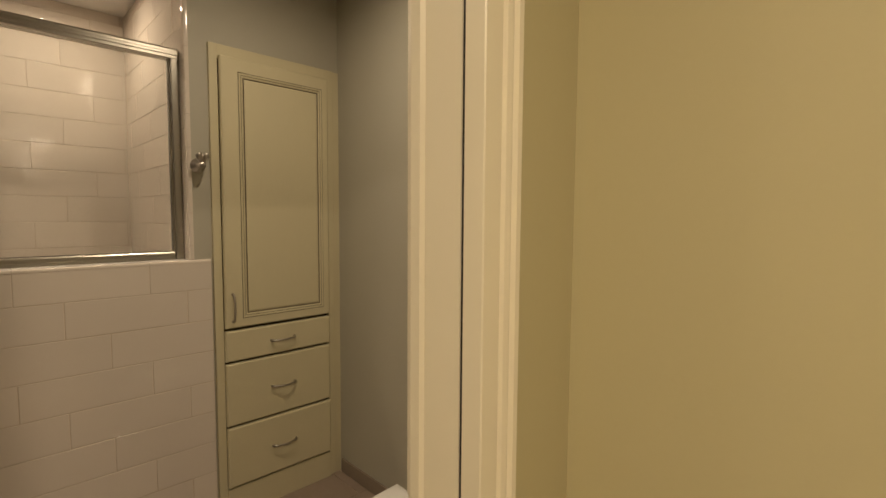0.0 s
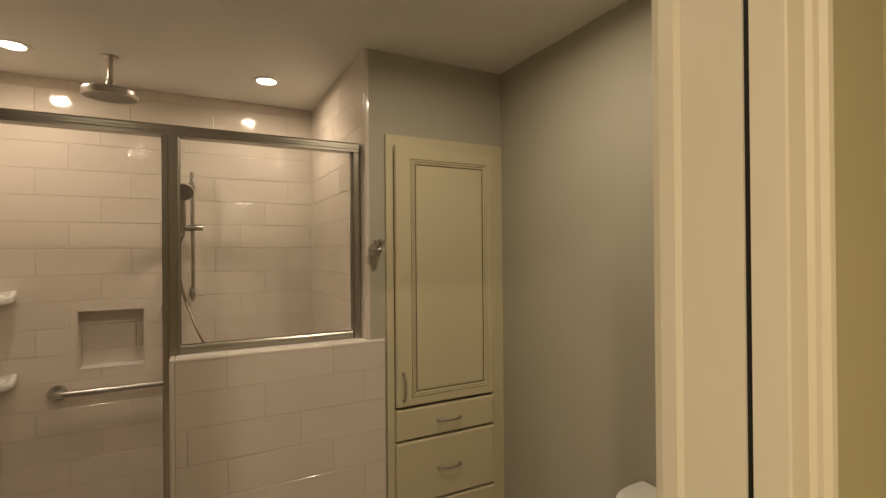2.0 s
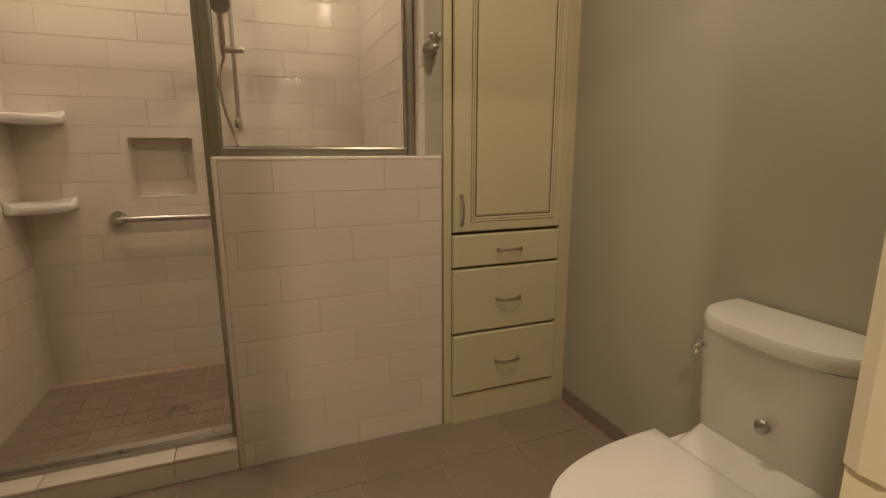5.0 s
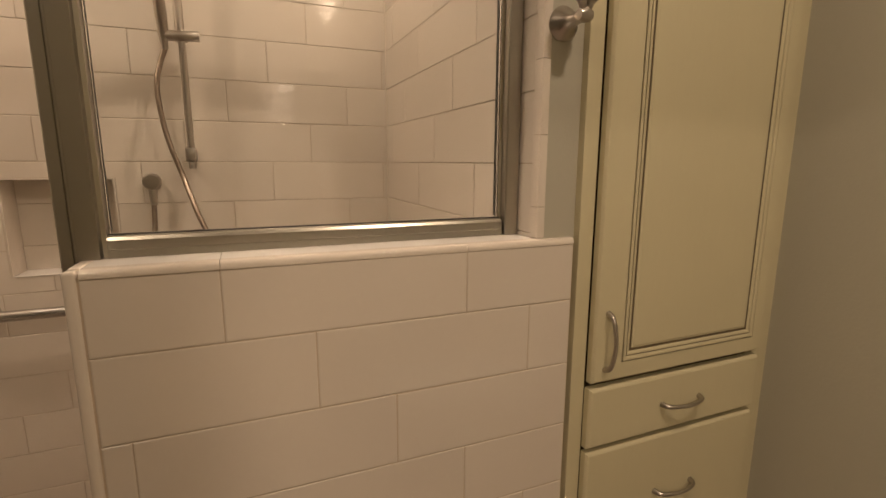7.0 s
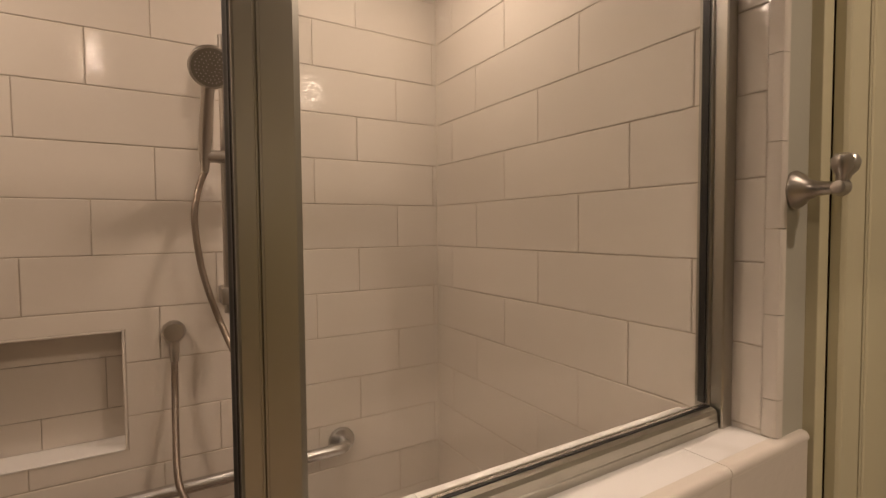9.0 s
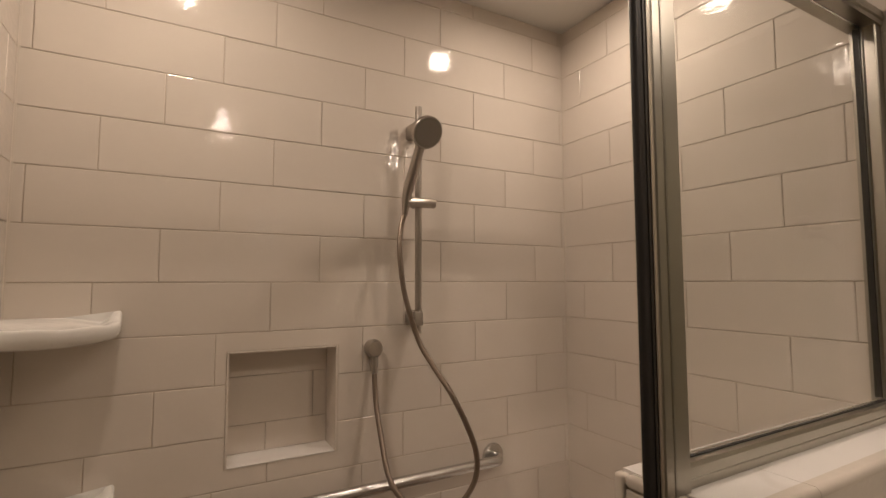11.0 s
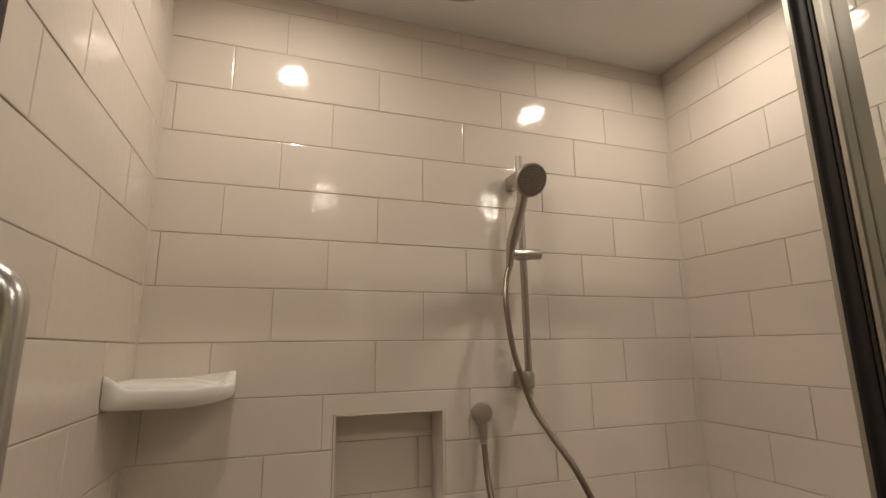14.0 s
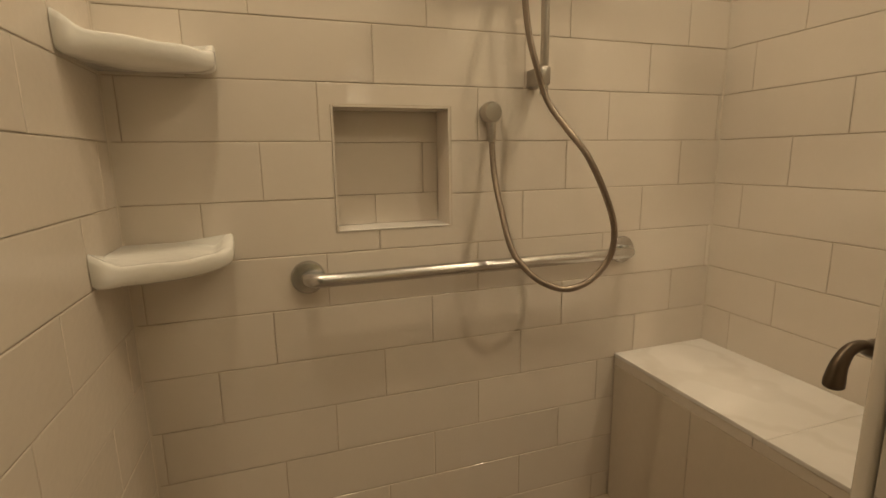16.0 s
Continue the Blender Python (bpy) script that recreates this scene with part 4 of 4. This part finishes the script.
def toilet():
    cy = 1.18
    t = thing("toilet", "white porcelain two-piece toilet with its lid closed, against the grey wall", "toilet", at=(1.0, cy, FLOOR))
    W = Matrix.Translation((-1.0, -cy, -FLOOR))

    def p(name, bm, mat, label="", smooth=True):
        bmesh.ops.transform(bm, matrix=W, verts=bm.verts)
        return part(name, bm, mat, t, label, smooth)

    def dee(xb, xf, half, z, n=30, power=2.6, corner=0.03):
        """D-shaped outline: flat at the back xb, rounded towards xf."""
        pts = []
        for k in range(n + 1):
            a = -math.pi / 2 + math.pi * k / n
            c, q = math.cos(a), math.sin(a)
            r = 1 / (abs(c) ** power + abs(q) ** power) ** (1 / power)
            pts.append((xb + (xf - xb) * r * c, cy + half * r * q, z))
        return pts
    # tank, front bowed, narrowing downwards
    p("tank", loft([dee(1.235, 1.075, 0.175, 0.42, power=4.5), dee(1.235, 1.062, 0.190, 0.46, power=5), dee(1.235, 1.052, 0.203, 0.745, power=5)]), M_PORCELAIN)
    p("tank_lid", loft([dee(1.238, 1.040, 0.208, 0.7455, power=3.4), dee(1.238, 1.026, 0.217, 0.752, power=3.0), dee(1.238, 1.023, 0.219, 0.776, power=3.0), dee(1.238, 1.029, 0.213, 0.788, power=3.0), dee(1.238, 1.045, 0.20, 0.793, power=3.0)]), M_PORCELAIN)
    p("flush_lever", lathe([(0.0, 0.0), (0.013, 0.0), (0.015, 0.006), (0.012, 0.013), (0.0, 0.016)], axis_pose((1.054, cy + 0.152, 0.700), (-1, 0.15, 0)), 20), M_CHROME, "chrome flush lever")
    p("lever_arm", sweep([(1.040, cy + 0.154, 0.702), (1.034, cy + 0.155, 0.698), (1.031, cy + 0.156, 0.688), (1.031, cy + 0.157, 0.676)], [0.006, 0.008, 0.009, 0.006], 10, 3), M_CHROME, "chrome flush lever")
    p("supply_knob", lathe([(0.0, 0.0), (0.008, 0.0), (0.010, 0.010), (0.017, 0.015), (0.0185, 0.023), (0.014, 0.029), (0.0, 0.032)], axis_pose((1.060, cy - 0.037, 0.56), (-1, 0, 0.1)), 22), M_NICKEL, "small brushed nickel knob")
    # bowl and foot, rising smoothly to the tank
    p("bowl", loft([dee(1.20, 0.78, 0.115, FLOOR + 0.001, power=3), dee(1.20, 0.79, 0.105, 0.12, power=2.6), dee(1.19, 0.73, 0.115, 0.23, power=2.4), dee(1.19, 0.59, 0.160, 0.345, power=2.2), dee(1.20, 0.515, 0.182, 0.398, power=2.2), dee(1.20, 0.510, 0.184, 0.414, power=2.2)]), M_PORCELAIN)
    p("tank_deck", loft([dee(1.236, 0.945, 0.172, 0.4145, power=5), dee(1.236, 0.962, 0.170, 0.430, power=5), dee(1.236, 1.000, 0.170, 0.438, power=5), dee(1.236, 1.040, 0.172, 0.452, power=5), dee(1.236, 1.070, 0.174, 0.468, power=5)]), M_PORCELAIN)
    p("seat", loft([dee(0.955, 0.502, 0.186, 0.4155, power=2.2), dee(0.955, 0.496, 0.190, 0.422, power=2.2), dee(0.955, 0.498, 0.188, 0.4305, power=2.2)]), M_SEAT)
    p("seat_lid", loft([dee(0.945, 0.496, 0.189, 0.4325, power=2.2), dee(0.945, 0.493, 0.192, 0.440, power=2.2), dee(0.945, 0.497, 0.189, 0.448, power=2.2), dee(0.94, 0.52, 0.17, 0.4535, power=2.2), dee(0.92, 0.59, 0.11, 0.456, power=2.2)]), M_SEAT, "closed white lid")


toilet()


# ---- tiles, course by course ----
TILE_MESHES = {}


def tile_mesh(rects, depth=0.0012, ease=0.0008):
    """One tile made of one or more rectangles (u0, v0, u1, v1, eased sides left, bottom, right, top)."""
    key = tuple(tuple(round(q, 4) for q in r) for r in rects)
    if key in TILE_MESHES:
        return TILE_MESHES[key]
    verts, faces = [], []
    for u0, v0, u1, v1, l, b, r, t in rects:
        i = len(verts)
        verts += [(u0, v0, -depth), (u1, v0, -depth), (u1, v1, -depth), (u0, v1, -depth)]
        a0, a1, c0, c1 = u0 + ease * l, u1 - ease * r, v0 + ease * b, v1 - ease * t
        verts += [(a0, c0, -0.0004), (a1, c0, -0.0004), (a1, c1, -0.0004), (a0, c1, -0.0004)]
        e = 2.2 * ease
        verts += [(a0 + e * l, c0 + e * b, 0), (a1 - e * r, c0 + e * b, 0), (a1 - e * r, c1 - e * t, 0), (a0 + e * l, c1 - e * t, 0)]
        for o in (0, 4):
            for k in range(4):
                k2 = (k + 1) % 4
                faces.append((i + o + k, i + o + k2, i + o + 4 + k2, i + o + 4 + k))
        faces.append((i + 8, i + 9, i + 10, i + 11))
    me = bpy.data.meshes.new("tile")
    me.from_pydata(verts, [], faces)
    me.materials.append(M_TILE)
    TILE_MESHES[key] = me
    return me


RNG = random.Random(7)


def tile_wall(parent, m, u0, u1, z0, z1, phase, step, holes=(), gap=0.0006, name="tile"):
    """Lays a running bond on the plane of pose m (x along the wall, y up, z out). Joints of course k lie at phase + step * k."""
    k0, k1 = math.floor((ROW0 - z1) / ROW) - 1, math.ceil((ROW0 - z0) / ROW)
    for k in range(k0, k1 + 1):
        top, bot = min(ROW0 - ROW * k, z1), max(ROW0 - ROW * (k + 1), z0)
        if top - bot < 0.008:
            continue
        u = phase + step * k
        u -= LEN * math.ceil((u - u0) / LEN)
        while u < u1:
            a, b = max(u, u0), min(u + LEN, u1)
            u += LEN
            if b - a < 0.006:
                continue
            r = [a + gap, bot + gap, b - gap, top - gap]
            pieces = [(*r, 1, 1, 1, 1)]
            for h0, g0, h1, g1 in holes:
                out = []
                for p0, q0, p1, q1, l, bb, rr, tt in pieces:
                    if p1 <= h0 or p0 >= h1 or q1 <= g0 or q0 >= g1:
                        out.append((p0, q0, p1, q1, l, bb, rr, tt))
                        continue
                    lo, hi = max(q0, g0), min(q1, g1)
                    if q0 < g0:
                        out.append((p0, q0, p1, g0, l, bb, rr, 0))
                    if q1 > g1:
                        out.append((p0, g1, p1, q1, l, 0, rr, tt))
                    if p0 < h0:
                        out.append((p0, lo, h0, hi, l, bb if q0 >= g0 else 0, 1, tt if q1 <= g1 else 0))
                    if p1 > h1:
                        out.append((h1, lo, p1, hi, 1, bb if q0 >= g0 else 0, rr, tt if q1 <= g1 else 0))
                pieces = out
            if not pieces:
                continue
            cu, cv = (a + b) / 2, (bot + top) / 2
            me = tile_mesh([(p[0] - cu, p[1] - cv, p[2] - cu, p[3] - cv, *p[4:]) for p in pieces])
            ob = new(name, me)
            ob.parent = parent
            ob.matrix_world = m @ pose(cu, cv, RNG.uniform(-0.0003, 0.0003), RNG.uniform(-0.22, 0.22), RNG.uniform(-0.12, 0.12), 0)


def plane(origin, u, out):
    """A pose whose x runs along u, y is up and z points out of the wall."""
    u, out = Vector(u), Vector(out)
    v = out.cross(u)
    return Matrix(((u.x, v.x, out.x, origin[0]), (u.y, v.y, out.y, origin[1]), (u.z, v.z, out.z, origin[2]), (0, 0, 0, 1)))


bpy.context.view_layer.update()
E_ = 0.0025
NIC = (NICHE[0] - E_ - 0.001, NICHE[2] - E_ - 0.001, NICHE[1] + E_ + 0.001, NICHE[3] + E_ + 0.001)
# facing the room: x runs with the world's x; facing +x: u runs with y; facing -x: u runs against y
tile_wall(wall_back, plane((0, BACK, 0), (1, 0, 0), (0, -1, 0)), SIDE_L, SIDE_R, FLOOR + 0.012, CEIL, 0.269, -0.132, [NIC])
tile_wall(wall_left, plane((SIDE_L, 0, 0), (0, 1, 0), (1, 0, 0)), 2.213, BACK, FLOOR + 0.012, CEIL, 3.052, -0.132)
tile_wall(wall_right, plane((SIDE_R, 0, 0), (0, -1, 0), (-1, 0, 0)), -BACK, -GREY_Y - 0.0205, FLOOR + 0.012, CEIL, -2.362, -0.132)
# rounded edging where the shower's side wall meets the grey paint
for k in range(-5, 6):
    z1, z0 = min(ROW0 - ROW * k - 0.08, CEIL), max(ROW0 - ROW * (k + 1) - 0.08, PONY_T + 0.001)
    if z1 - z0 > 0.01:
        ob = part("edge_trim", extrude_profile([(SIDE_R - 0.0005, GREY_Y + 0.0205), (SIDE_R - 0.0005, GREY_Y + 0.006), (SIDE_R + 0.0015, GREY_Y + 0.0008), (SIDE_R + 0.0065, GREY_Y - 0.0015), (SIDE_R + 0.0165, GREY_Y - 0.0015), (SIDE_R + 0.0165, GREY_Y + 0.0205)], "z", z0 + 0.0006, z1 - 0.0006), M_TILE, wall_right, smooth=True)
tile_wall(pony, plane((0, PONY_F, 0), (1, 0, 0), (0, -1, 0)), PONY_L + 0.017, PONY_R, FLOOR, PONY_T - 0.0122, 0.005 - 0.66, 0.132)
tile_wall(pony, plane((0, PONY_B, 0), (-1, 0, 0), (0, 1, 0)), -SIDE_R, -PONY_L - 0.017, FLOOR + 0.012, PONY_T - 0.011, 0.1, -0.132)
tile_wall(pony, plane((PONY_L, 0, 0), (0, -1, 0), (-1, 0, 0)), -PONY_B + 0.019, -PONY_F - 0.021, FLOOR, PONY_T - 0.019, 0.0, 0.132)


# beads of caulk in the shower's inner corners
for wall, x, side in ((wall_left, SIDE_L, 1), (wall_right, SIDE_R, -1)):
    ob = part("caulk_bead", extrude_profile([(x - side * 0.002, BACK + 0.002), (x + side * 0.0042, BACK + 0.002), (x + side * 0.0042, BACK - 0.0004), (x + side * 0.0012, BACK - 0.0012), (x + side * 0.0004, BACK - 0.0042), (x - side * 0.002, BACK - 0.0042)], "z", FLOOR + 0.012, CEIL), M_CAULK, wall)


def floor_tiles():
    size = 0.315
    bm_mesh = {}
    for i in range(-8, 5):
        for j in range(-2, 6):
            x0, y1 = -0.068 + size * i - (0.0 if j % 2 == 0 else 0.03), 2.28 - size * j
            x1, y0 = x0 + size, y1 - size
            a0, a1, b0, b1 = max(x0, BATH_L), min(x1, BATH_R - 0.011), max(y0, BATH_Y - 0.1), min(y1, PONY_F - 0.001)
            if a1 - a0 < 0.02 or b1 - b0 < 0.02:
                continue
            w, h = a1 - a0, b1 - b0
            key = (round(w, 3), round(h, 3))
            if key not in bm_mesh:
                bm_mesh[key] = finish("tile", box(-w / 2 + 0.0015, -h / 2 + 0.0015, -0.004, w / 2 - 0.0015, h / 2 - 0.0015, 0.0, 0.001, seg=1), M_FLOOR)
            ob = new("floor_tile", bm_mesh[key])
            ob.parent = floor_base
            ob.location = ((a0 + a1) / 2, (b0 + b1) / 2, FLOOR + RNG.uniform(-0.0003, 0.0003))
    for i in range(16):
        for j in range(9):
            x0, y0 = SIDE_L + 0.102 * i, PONY_B - 0.01 + 0.102 * j
            if x0 > 0.19 or y0 + 0.09 > BACK:
                continue
            key = "pan"
            if key not in bm_mesh:
                bm_mesh[key] = finish("tile", box(0.0015, 0.0015, -0.004, 0.1005, 0.1005, 0.0, 0.001, seg=1), M_FLOOR)
            ob = new("floor_tile", bm_mesh[key])
            ob.parent = shower_pan
            ob.location = (x0, y0, FLOOR + 0.016)


floor_tiles()


def floor_drain():
    d = thing("floor_drain", "round metal shower drain in the brown floor", "drain", at=(-0.447, 2.734, FLOOR + 0.0165))
    part("grate", lathe([(0.0, 0.002), (0.044, 0.002), (0.048, 0.0), (0.0, 0.0)], Matrix.Identity(4), 28), M_NICKEL, d, smooth=True)


floor_drain()
